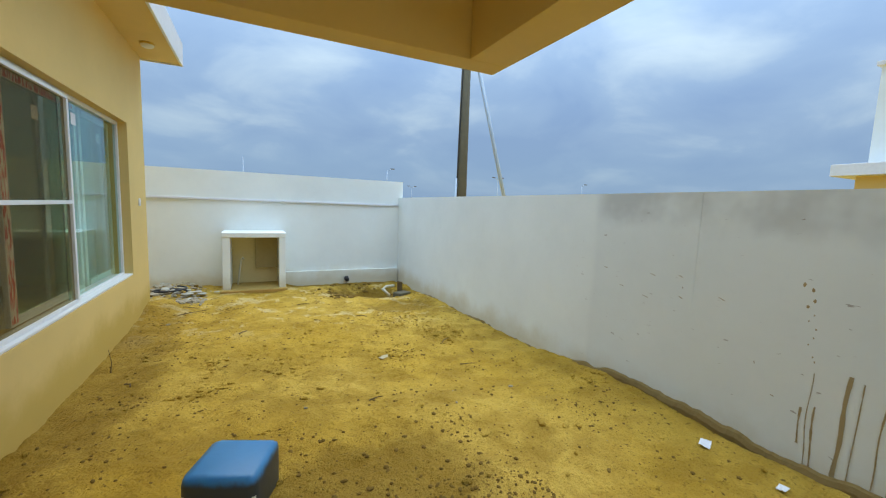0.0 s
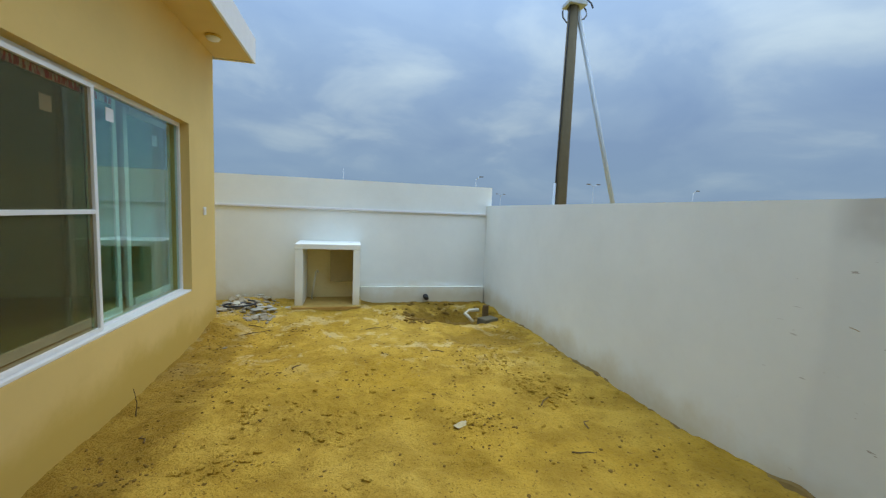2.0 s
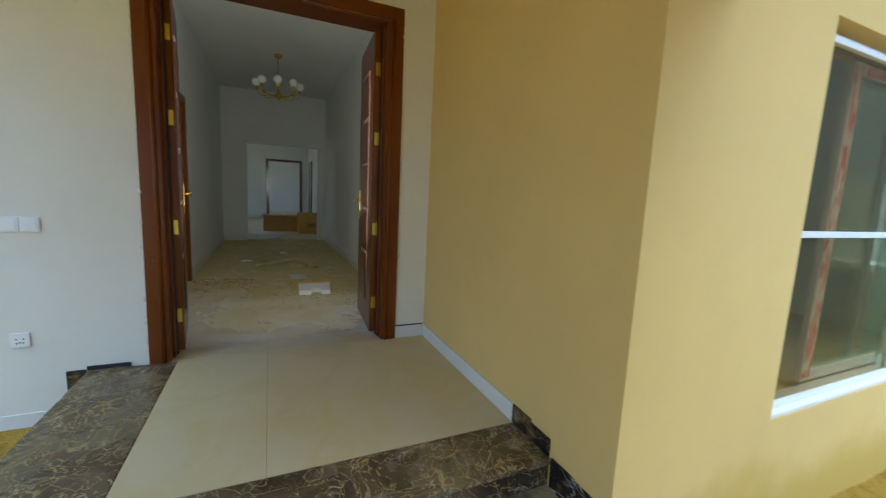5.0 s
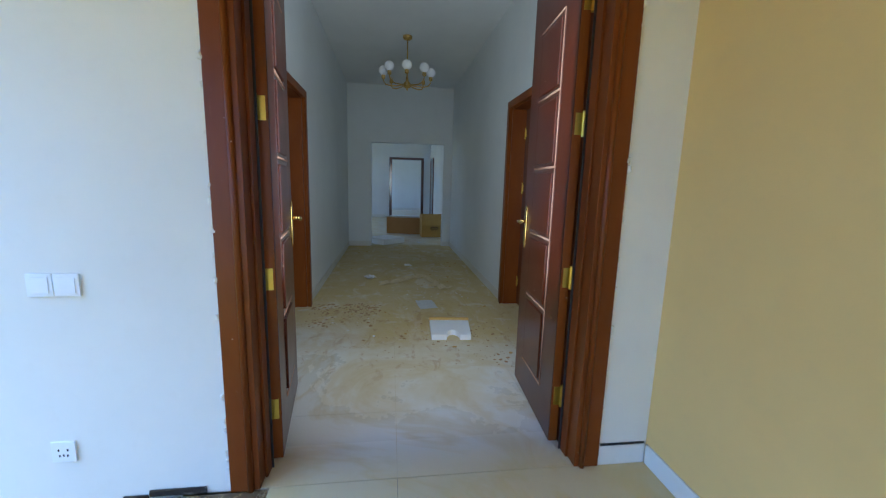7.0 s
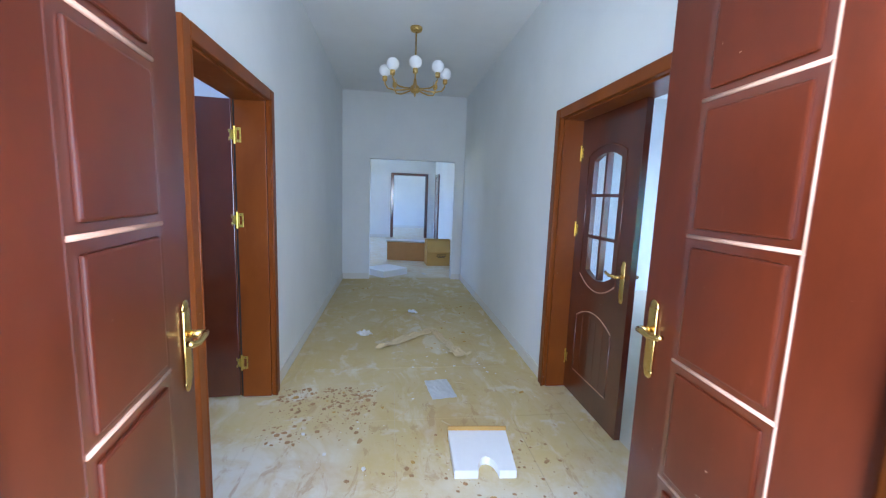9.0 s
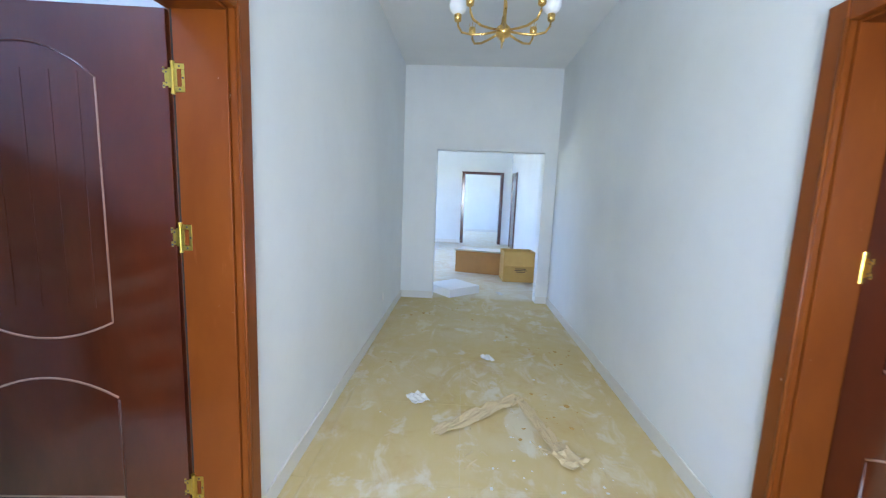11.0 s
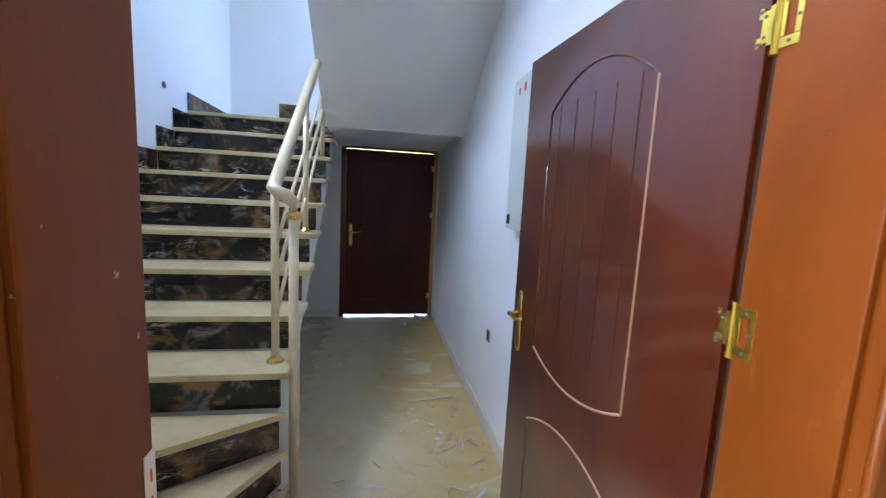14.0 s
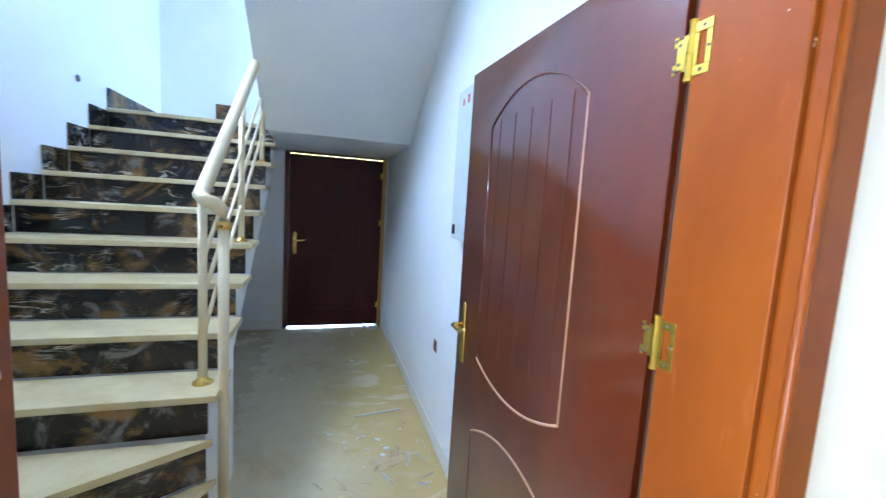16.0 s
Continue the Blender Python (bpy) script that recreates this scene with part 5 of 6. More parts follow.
part("handrail", rod([(nx, ny, 1.875), (nx + 0.004, ny + 0.004, 1.925), (nx + 0.03, ny + 0.012, 1.955), (hx - 0.02, ny + 0.03, 1.965), (hx, ny + 0.012, 1.985), (hx, ny - 0.04, 2.02)] +
                     [(hx, y, rail_z(y, 1.93) + 0.03 * (-3.4 - y)) for y in (-3.75, -4.2, -4.7, -5.2, -5.52)], 0.029, 14), M["steel_rail"], rail, "", True)
for y, n in ((-3.52, 4), (-4.30, 7), (-5.06, 10)):
    zb = FL + RISE * n
    p = part("baluster", rod([(hx + 0.01, y, zb), (hx + 0.01, y, rail_z(y, 1.91))], 0.018, 12), M["steel_rail"], rail, "", True)
    part("base_plate", lathe(bmesh.new(), [(0.042, 0.0), (0.040, 0.008), (0.022, 0.018), (0.019, 0.03)], (hx + 0.01, y, zb), 18), M["aged_brass"], p, "round base plate", True)
for off in (0.30, 0.46, 0.62):
    part("infill_rod", rod([(hx + 0.01, -3.53, rail_z(-3.53, 1.92 - off)), (hx + 0.01, -5.38, rail_z(-5.38, 1.92 - off))], 0.010, 8), M["steel_rail"], rail, "", True)
part("top_post", rod([(hx, -5.40, ZL), (hx, -5.40, rail_z(-5.40, 2.05))], 0.02, 12), M["steel_rail"], rail, "", True)
part("scroll", rod([(hx, -5.2 + 0.1 * math.sin(a * 0.5), 2.72 + 0.09 * math.cos(a * 0.5) + 0.03 * a) for a in range(0, 14)], 0.009, 8), M["aged_brass"], rail, "bent brass scroll", True)

# ---------------------------------------------------------------- fixtures on walls
db = thing("distribution_box", (-4.56, -3.55, 1.83), "grey-green steel electrical box with stickers", "fuse box")
body = part("body", box((-4.558, -3.71, 1.83), (-4.515, -3.05, 2.595), 0.004), M["metal_box"], db)
part("cover", box((-4.513, -3.705, 1.835), (-4.500, -3.055, 2.590), 0.004), M["metal_box"], db)
part("sticker", box((-4.4995, -3.46, 2.21), (-4.4985, -3.38, 2.30), 0.0), M["yellow_tag"], db, "yellow warning sticker")
part("sticker", box((-4.4995, -3.56, 2.51), (-4.4985, -3.53, 2.55)), M["red_tag"], db, "red sticker")
part("sticker", box((-4.4995, -3.63, 2.51), (-4.4985, -3.605, 2.54)), M["red_tag"], db, "red sticker")
part("lock", box((-4.4995, -3.67, 1.86), (-4.492, -3.64, 1.91), 0.002), M["dark"], db, "black lock")
ob = thing("outlet_box", (-4.56, -4.055, 1.06), "open orange back box set in the wall", "outlet")
part("rim", box((-4.558, -4.085, 1.06), (-4.552, -4.025, 1.135), 0.002), M["orange_box"], ob)
part("hole", box((-4.5515, -4.075, 1.07), (-4.5505, -4.035, 1.125)), M["dark"], ob)
for y, z in ((-4.25, 2.20), (-5.07, 2.72)):
    wl = thing("wall_lamp_box", (XL, y, z), "small open wire box in the stair wall", "wire box")
    part("rim", lathe(bmesh.new(), [(0.024, 0.0), (0.024, 0.006)], (0, 0, 0), 12), M["wire_box"], wl, local=True)
    wl.matrix_basis = pose(XL - 0.001, y, z, 0, -90, 0)


def plate(name, at, w, h, axis, label, cat, gang=1, holes=False):
    t = thing(name, at, label, cat)
    x, y, z = at
    for g in range(gang):
        o = (g - (gang - 1) / 2) * (w + 0.003)
        p = part("plate", box((x, y + o - w / 2, z - h / 2), (x + 0.009, y + o + w / 2, z + h / 2), 0.002) if axis == "x" else
                 box((x + o - w / 2, y, z - h / 2), (x + o + w / 2, y + 0.009, z + h / 2), 0.002), M["plastic"], t)
        if holes:
            for dy, dz in ((-0.016, 0.008), (0.016, 0.008), (0, -0.014), (-0.014, -0.016), (0.014, -0.016)):
                part("socket_hole", box((x + 0.0092, y + o + dy - 0.003, z + dz - 0.005), (x + 0.0097, y + o + dy + 0.003, z + dz + 0.005)), M["dark"], p)
        elif axis == "x":
            part("rocker", box((x + 0.009, y + o - w * 0.36, z - h * 0.36), (x + 0.012, y + o + w * 0.36, z + h * 0.36), 0.002), M["plastic"], p)
    return t


plate("light_switch", (-1.999, -2.465, 1.365), 0.085, 0.085, "x", "white double light switch beside the entrance", "switch", 2)
plate("power_socket", (-1.999, -2.508, 0.695), 0.085, 0.085, "x", "white wall socket low on the porch wall", "socket", 1, True)
plate("light_switch", (0.001, 4.245, 1.525), 0.07, 0.095, "x", "small white switch on the beige facade", "switch")
plate("cable_outlet", (-7.30, -2.099, 0.80), 0.05, 0.075, "y", "white outlet plate low on the passage wall", "outlet")

# ---------------------------------------------------------------- chandelier
CX, CY = -5.94, -1.04
ch = thing("chandelier", (CX, CY, CEIL), "eight-armed brass chandelier with five white glass globes", "chandelier")
part("ceiling_rose", lathe(bmesh.new(), [(0.03, -0.05), (0.055, -0.038), (0.062, -0.02), (0.062, -0.001)], (CX, CY, CEIL), 24), M["aged_brass"], ch, "", True)
part("stem", rod([(CX, CY, CEIL - 0.05), (CX, CY, 3.02)], 0.008, 10), M["aged_brass"], ch, "", True)
part("stem_ball", lathe(bmesh.new(), [(0.004, -0.02), (0.018, -0.012), (0.021, 0.0), (0.018, 0.012), (0.004, 0.02)], (CX, CY, 3.30), 14), M["globe"], ch, "white glass ball", True)
part("hub", lathe(bmesh.new(), [(0.004, -0.075), (0.012, -0.065), (0.010, -0.05), (0.045, -0.035), (0.055, -0.01), (0.045, 0.02), (0.02, 0.04), (0.015, 0.09)], (CX, CY, 3.06), 20), M["aged_brass"], ch, "", True)
for i in range(8):
    a = radians(45 * i - 3)
    c, s = math.cos(a), math.sin(a)
    pts = [(CX + c * r, CY + s * r, z) for r, z in ((0.04, 3.055), (0.13, 3.04), (0.21, 3.035), (0.28, 3.05), (0.308, 3.09), (0.312, 3.13))]
    arm = part("arm", rod(pts, 0.008, 8), M["aged_brass"], ch, "", True)
    gx, gy = CX + c * 0.312, CY + s * 0.312
    part("cup", lathe(bmesh.new(), [(0.010, -0.01), (0.024, 0.0), (0.026, 0.035), (0.020, 0.045)], (gx, gy, 3.125), 14), M["aged_brass"], arm, "", True)
    if i in (3, 4, 5):  # no globe left on these arms: bare prongs
        for q in (0, 2.1, 4.2):
            part("prong", rod([(gx + 0.018 * math.cos(q), gy + 0.018 * math.sin(q), 3.16), (gx + 0.024 * math.cos(q), gy + 0.024 * math.sin(q), 3.20)], 0.0025, 5), M["aged_brass"], arm)
        continue
    bm = bmesh.new()
    bmesh.ops.create_uvsphere(bm, u_segments=20, v_segments=12, radius=0.062)
    bmesh.ops.transform(bm, matrix=Matrix.Translation((gx, gy, 3.222)), verts=bm.verts)
    part("globe", bm, M["globe"], arm, "white glass globe", True)


# ---------------------------------------------------------------- loose things indoors
def open_carton(name, at, turn, w, d, h, material, label, fill=False, flap=0.2):
    t = thing(name, at, label, "carton", turn=turn)
    e = 0.006
    for a, b in (((-w / 2, -d / 2, 0), (w / 2, -d / 2 + e, h)), ((-w / 2, d / 2 - e, 0), (w / 2, d / 2, h)),
                 ((-w / 2, -d / 2 + e, 0), (-w / 2 + e, d / 2 - e, h)), ((w / 2 - e, -d / 2 + e, 0), (w / 2, d / 2 - e, h)), ((-w / 2 + e, -d / 2 + e, 0), (w / 2 - e, d / 2 - e, e))):
        part("side", box(a, b, 0.0015), material, t, local=True)
    if not fill:
        for (x, y, rx, ry, sx, sy) in ((0, -d / 2, 68, 0, w, flap), (0, d / 2, -100, 0, w, flap)):
            bm = box((-sx / 2, -sy if rx > 0 else 0, 0), (sx / 2, 0 if rx > 0 else sy, 0.005), 0.001, Matrix.Translation((x, y, h)) @ Matrix.Rotation(radians(rx), 4, "X"))
            part("flap", bm, material, t, local=True)
    else:
        part("foam_insert", box((-w / 2 + 0.02, -d / 2 + 0.02, h - 0.12), (w / 2 - 0.02, d / 2 - 0.02, h + 0.025), 0.01), M["foam"], t, "white foam packing", local=True)
        part("flap", box((-w / 2, 0, 0), (w / 2, flap, 0.005), 0.001, Matrix.Translation((0, d / 2, h)) @ Matrix.Rotation(radians(15), 4, "X")), M["paper"], t, "white lining", local=True)
    return t


open_carton("cardboard_box", (-10.85, -0.86, FL + 0.001), -104, 0.88, 0.50, 0.42, M["carton"], "brown cardboard box filled with white foam", True)
open_carton("cardboard_box", (-10.19, -0.22, FL + 0.001), 93, 0.56, 0.45, 0.54, M["carton_pale"], "open yellowish cardboard box with folded flap", False, 0.26)
def crumpled(name, at, sx, sy, material, label, cat, turn=0, seed=1, lift=0.02, n=12):
    """A thin crumpled sheet lying on the floor."""
    t = thing(name, at, label, cat, turn=turn)
    rnd = random.Random(seed)
    bm = bmesh.new()
    g = [[None] * (n + 1) for _ in range(n + 1)]
    for i in range(n + 1):
        for j in range(n + 1):
            x, y = (i / n - 0.5) * sx, (j / n - 0.5) * sy
            wob = noise.noise(Vector((x * 14, y * 14, seed)))
            g[i][j] = bm.verts.new((x + 0.2 * lift * wob + rnd.uniform(-1, 1) * 0.01 * sx, y + rnd.uniform(-1, 1) * 0.01 * sy, 0.003 + lift * max(0.0, 0.5 + wob) * (0.4 + rnd.random())))
    for i in range(n):
        for j in range(n):
            bm.faces.new((g[i][j], g[i + 1][j], g[i + 1][j + 1], g[i][j + 1]))
    top = bm.faces[:]
    bmesh.ops.recalc_face_normals(bm, faces=bm.faces)
    bmesh.ops.solidify(bm, geom=top, thickness=-0.0015)
    part("sheet", bm, material, t, local=True)
    return t


open_box = bpy.data.objects["cardboard_box.001"]
for i, (z, wd) in enumerate(((0.235, 0.19), (0.205, 0.22), (0.178, 0.16))):
    part("printed_bar", box((-wd / 2 + 0.03, -0.2265, z), (wd / 2 + 0.03, -0.2252, z + 0.013)), M["cable"], open_box, "faded printed line", local=True)
crumpled("paper_scrap", (-9.02, -0.62, FL + 0.001), 0.16, 0.08, M["paper"], "small white paper scrap by the hall opening", "paper", 15, 71, 0.02, 6)
fo = thing("foam_slab", (-9.05, -1.35, FL), "white polystyrene packing slab on the floor", "foam", turn=-48)
part("slab", box((-0.30, -0.28, 0.001), (0.30, 0.28, 0.125), 0.012), M["foam"], fo, local=True)
bk = thing("foam_packing", (-3.72, -0.72, FL), "white packing board with an arched notch", "packing", turn=86)
prof = [(-0.19, -0.21), (-0.045, -0.21)] + [(0.02 + 0.065 * math.cos(a), -0.21 + 0.13 * math.sin(a)) for a in [math.pi - i * math.pi / 8 for i in range(9)]] + [(0.19, -0.21), (0.21, 0.20), (-0.20, 0.20)]
prof = [(x * 0.88, y * 0.88) for x, y in prof]
part("board", prism(bmesh.new(), prof, 0.001, 0.048), M["foam"], bk, local=True)
part("cardboard_edge", box((-0.18, 0.178, 0.001), (0.188, 0.19, 0.072), 0.002), M["carton_pale"], bk, "torn cardboard edge", local=True)


crumpled("plastic_sheet", (-4.52, -0.86, FL + 0.001), 0.30, 0.19, M["sheet"], "square of pale blue plastic film on the floor", "plastic sheet", 8, 2, 0.008)
crumpled("paper_scrap", (-6.53, -0.97, FL + 0.001), 0.12, 0.09, M["paper"], "crumpled white paper scrap on the passage floor", "paper", 20, 5, 0.035, 6)
crumpled("plastic_wrap", (-5.61, -1.07, FL + 0.001), 0.76, 0.11, M["rag"], "long sandy twisted plastic wrap on the floor", "plastic wrap", 131, 7, 0.032, 14)
crumpled("plastic_wrap", (-5.52, -0.70, FL + 0.001), 0.66, 0.075, M["rag"], "narrow sandy plastic wrap on the floor", "plastic wrap", 15, 9, 0.035, 14)
crumpled("plastic_wrap", (-5.20, -0.60, FL + 0.001), 0.20, 0.15, M["rag"], "torn scrap beside the plastic wrap", "plastic wrap", 40, 8, 0.045, 8)
crumpled("paper_scrap", (-5.75, -1.52, FL + 0.001), 0.14, 0.12, M["paper"], "small crumpled paper beside wood chips", "paper", 40, 12, 0.04, 6)
crumpled("plastic_wrap", (-4.25, -3.85, FL + 0.001), 0.22, 0.10, M["rag"], "crumpled packing scraps by the wall", "plastic wrap", 30, 15, 0.03, 9)
crumpled("plastic_sheet", (-3.4, 2.2, FL + 0.001), 0.8, 0.6, M["sheet"], "crumpled plastic film on the room floor", "plastic sheet", 10, 21, 0.06, 12)
crumpled("plastic_sheet", (-4.6, 1.75, FL + 0.001), 0.5, 0.4, M["sheet"], "crumpled plastic film on the room floor", "plastic sheet", 50, 22, 0.06, 12)
crumpled("paper_scrap", (-4.40, -6.35, FL + 0.001), 0.16, 0.12, M["paper"], "white rags in the corner by the door", "paper", 40, 25, 0.09, 7)
cp = thing("cover_plate", (-2.935, -3.105, FL + RISE * 2), "loose white plastic cover plate leaning on a stair riser", "cover plate", turn=30)
part("plate", box((-0.062, -0.006, 0.001), (0.062, 0.006, 0.088), 0.005, Matrix.Rotation(radians(12), 4, "X")), M["plastic"], cp, local=True)
part("rim", box((-0.048, 0.0062, 0.014), (0.048, 0.0085, 0.074), 0.002, Matrix.Rotation(radians(12), 4, "X")), M["plastic"], cp, local=True)
ho = thing("hose_piece", (-4.24, -3.17, FL), "short curved piece of black rubber hose on the floor", "hose")
part("hose", rod([(0.015, -0.075, 0.014), (-0.005, -0.02, 0.013), (-0.03, 0.03, 0.013), (-0.062, 0.07, 0.013), (-0.10, 0.10, 0.013)], 0.012, 10), M["cable"], ho, "", True, True)
st = thing("wood_strip", (-4.26, -4.41, FL), "thin pale wooden strip on the floor", "wood strip")
part("strip", box((-0.17, -0.008, 0.001), (0.17, 0.008, 0.013), 0.001, Matrix.Rotation(radians(8), 4, "Z")), M["pipe"], st, local=True)


def scatter(name, region, count, size, material, label, cat, seed, zf, flat=0.5, clusters=0):
    rnd = random.Random(seed)
    verts, faces = [], []
    tmp = bmesh.new()
    bmesh.ops.create_icosphere(tmp, subdivisions=1, radius=1)
    tv = [v.co.copy() for v in tmp.verts]
    tf = [[v.index for v in f.verts] for f in tmp.faces]
    tmp.free()
    cl = [(rnd.uniform(*region[0]), rnd.uniform(*region[1])) for _ in range(clusters)]
    for _ in range(count):
        if cl and rnd.random() < 0.74:
            c = rnd.choice(cl)
            x, y = rnd.gauss(c[0], 0.13), rnd.gauss(c[1], 0.13)
            if not (region[0][0] < x < region[0][1] and region[1][0] < y < region[1][1]):
                continue
        else:
            x, y = rnd.uniform(*region[0]), rnd.uniform(*region[1])
        s = size * (0.28 + 1.7 * rnd.random() ** 4)
        k, o = len(verts), Vector((x, y, zf(x, y) + s * flat * 0.35))
        sx, sy, a = rnd.uniform(0.7, 1.5), rnd.uniform(0.6, 1.1), rnd.uniform(0, 6.28)
        for v in tv:
            q = Vector((v.x * s * sx * rnd.uniform(0.8, 1.2), v.y * s * sy * rnd.uniform(0.8, 1.2), v.z * s * flat * rnd.uniform(0.7, 1.2)))
            q.rotate(Euler((0, 0, a)))
            verts.append(q + o)
        faces += [[i + k for i in f] for f in tf]
    me = bpy.data.meshes.new(name)
    me.from_pydata([tuple(v) for v in verts], [], faces)
    me.materials.append(material)
    return tagged(new(name, me), label, cat, kind="stuff")


flat_floor = lambda x, y: FL
scatter("floor_rubble", ((-4.6, -3.9), (-2.05, -1.35)), 700, 0.010, M["brick_dust"], "reddish plaster crumbs swept beside the door", "rubble", 31, flat_floor, 0.25, 6)
scatter("floor_crumbs", ((-3.95, -3.0), (-1.5, -0.25)), 260, 0.009, M["brick_dust"], "brown crumbs around the packing board", "crumbs", 36, flat_floor, 0.25, 6)
scatter("floor_chips", ((-8.3, -3.0), (-2.0, -0.1)), 170, 0.011, M["carton_pale"], "wood chips and crumbs on the dusty floor", "chips", 32, flat_floor, 0.4, 8)
scatter("floor_chips_white", ((-8.3, -3.2), (-2.0, -0.1)), 70, 0.012, M["paper"], "white plaster crumbs on the dusty floor", "chips", 33, flat_floor, 0.4, 5)
scatter("stair_room_chips", ((-4.5, -3.5), (-6.4, -2.5)), 160, 0.012, M["paper"], "white plaster crumbs on the dusty floor", "chips", 34, flat_floor, 0.4, 9)



def strips(name, spots, count, length, width, material, label, cat, seed):
    """Loose curled packing strips lying about on the floor."""
    rnd = random.Random(seed)
    verts, faces = [], []
    for _ in range(count):
        cx, cy, sx, sy = rnd.choice(spots)
        x, y, a = rnd.gauss(cx, sx), rnd.gauss(cy, sy), rnd.uniform(0, 6.28)
        if not (-8.4 < x < -2.4 and (-2.0 < y < -0.1 or -6.3 < y < -2.5 and -4.53 < x < -3.5)):
            continue
        ln, w, bend = length * rnd.uniform(0.4, 1.5), width * rnd.uniform(0.5, 1.4), rnd.uniform(-1.2, 1.2)
        k, px, py = len(verts), x, y
        for i in range(5):
            h = FL + 0.003 + rnd.uniform(0, 0.010)
            nx_, ny_ = -math.sin(a), math.cos(a)
            verts += [(px - nx_ * w, py - ny_ * w, h), (px + nx_ * w, py + ny_ * w, h + rnd.uniform(-0.002, 0.004)), (px, py, h + 0.004)]
            px, py, a = px + math.cos(a) * ln / 4, py + math.sin(a) * ln / 4, a + bend / 4
        for i in range(4):
            q = k + 3 * i
            faces += [(q, q + 2, q + 5, q + 3), (q + 2, q + 1, q + 4, q + 5), (q + 1, q, q + 3, q + 4)]
    me = bpy.data.meshes.new(name)
    me.from_pydata(verts, [], faces)
    me.materials.append(material)
    return tagged(new(name, me), label, cat, kind="stuff")


strips("packing_strips", ((-4.25, -3.1, 0.16, 0.35), (-4.2, -3.9, 0.2, 0.4), (-4.3, -4.6, 0.15, 0.5), (-3.95, -3.3, 0.25, 0.5), (-4.4, -3.4, 0.08, 0.5)), 46, 0.10, 0.005, M["rag"],
       "pale straw-like packing strips strewn along the wall", "packing scraps", 61)
strips("packing_strips_white", ((-4.3, -3.5, 0.13, 0.2), (-4.38, -3.75, 0.08, 0.1), (-4.3, -5.6, 0.15, 0.4), (-4.4, -3.2, 0.08, 0.3)), 16, 0.11, 0.006, M["sheet"],
       "white plastic packing strips on the floor", "packing scraps", 62)
strips("packing_strips_passage", ((-5.9, -1.0, 0.35, 0.3), (-5.2, -1.1, 0.5, 0.35), (-6.6, -1.0, 0.5, 0.4), (-4.4, -1.0, 0.4, 0.3)), 18, 0.10, 0.005, M["rag"],
       "sandy packing strips strewn in the passage", "packing scraps", 63)

# ---------------------------------------------------------------- yard things
pn = thing("pump_niche", (1.33, 5.9, 0.0), "white plastered masonry housing with an open front", "housing")
part("side_wall", box((0.825, 5.58, -0.2), (0.945, BACK_Y - 0.002, 0.952), 0.008), M["boundary"], pn)
part("side_wall", box((1.725, 5.58, -0.2), (1.835, BACK_Y - 0.002, 0.952), 0.008), M["boundary"], pn)
part("top_slab", box((0.818, 5.572, 0.953), (1.842, BACK_Y - 0.002, 1.038), 0.010), M["boundary"], pn)
part("floor_slab", box((0.79, 5.50, -0.06), (1.86, BACK_Y - 0.003, 0.045), 0.012), M["sand_floor"], pn, "sand-strewn mortar floor")
part("back_board", box((1.34, BACK_Y - 0.16, 0.34), (1.722, BACK_Y - 0.048, 0.950), 0.003), M["shelf_board"], pn, "grey board panel")
part("inner_lining", box((0.947, BACK_Y - 0.045, 0.046), (1.723, BACK_Y - 0.003, 0.951)), M["lining"], pn, "cream unpainted back")
part("plank", box((0.86, 5.470, -0.02), (1.86, 5.498, 0.035), 0.004, Matrix.Rotation(radians(0.6), 4, "Z")), M["raw_wood"], pn, "pale plank along the front")
part("pipe", rod([(1.04, 6.02, 0.046), (1.075, 6.03, 0.30), (1.105, 6.04, 0.52), (1.125, 6.03, 0.545), (1.14, 6.0, 0.53)], 0.016, 10), M["pipe"], pn, "bent cream pipe", True)

bu = thing("jerrycan", (1.235, 0.055, 0.085), "faded blue plastic canister standing in the sand", "canister", turn=-22)
bm = box((-0.172, -0.165, -0.06), (0.172, 0.165, 0.252), 0.042)
for v in bm.verts:
    if v.co.z > 0.2:
        v.co.z += 0.012 * noise.noise(Vector((v.co.x * 8, v.co.y * 8, 0)))
part("body", bm, M["blue"], bu, "", True, True)
for x, y in ((0.166, -0.160), (-0.166, -0.160)):
    part("edge_rib", rod([(x * 0.93, y * 0.93, -0.05), (x * 0.95, y * 0.95, 0.10), (x * 0.93, y * 0.93, 0.16)], 0.012, 8), M["pipe"], bu, "sand-worn yellowish edge", True, True)
part("handle_stub", box((-0.205, -0.02, 0.08), (-0.172, 0.05, 0.14), 0.012), M["cable"], bu, "black grip", False, True)

pl = thing("utility_pole", (6.16, 7.03, 0.0), "weathered concrete utility pole with cables and steel stay", "utility pole")
part("shaft", rod([(6.16, 7.03, -0.3), (6.16, 7.03, 3.0), (6.17, 7.03, 6.35)], 0.155, 18, 0.105), M["concrete"], pl, "", True)
part("stay_tube", rod([(6.22, 7.02, 6.15), (8.05, 6.9, -0.2)], 0.05, 12), M["galv"], pl, "light galvanised stay tube", True)
part("cable", rod([(5.99, 6.98, 0.0), (6.01, 6.98, 2.8), (6.05, 6.98, 5.2), (6.06, 6.97, 6.25)], 0.014, 6), M["cable"], pl, "black cable", True)
part("bracket", box((5.99, 6.86, 6.05), (6.40, 7.2, 6.13), 0.01), M["galv"], pl, "steel clamp band")
part("cable_loop", rod([(6.32 + 0.26 * math.cos(a * 0.55), 6.95 + 0.02 * a, 6.05 + 0.2 * math.sin(a * 0.55)) for a in range(0, 24)], 0.016, 6), M["cable"], pl, "coiled black cable", True)
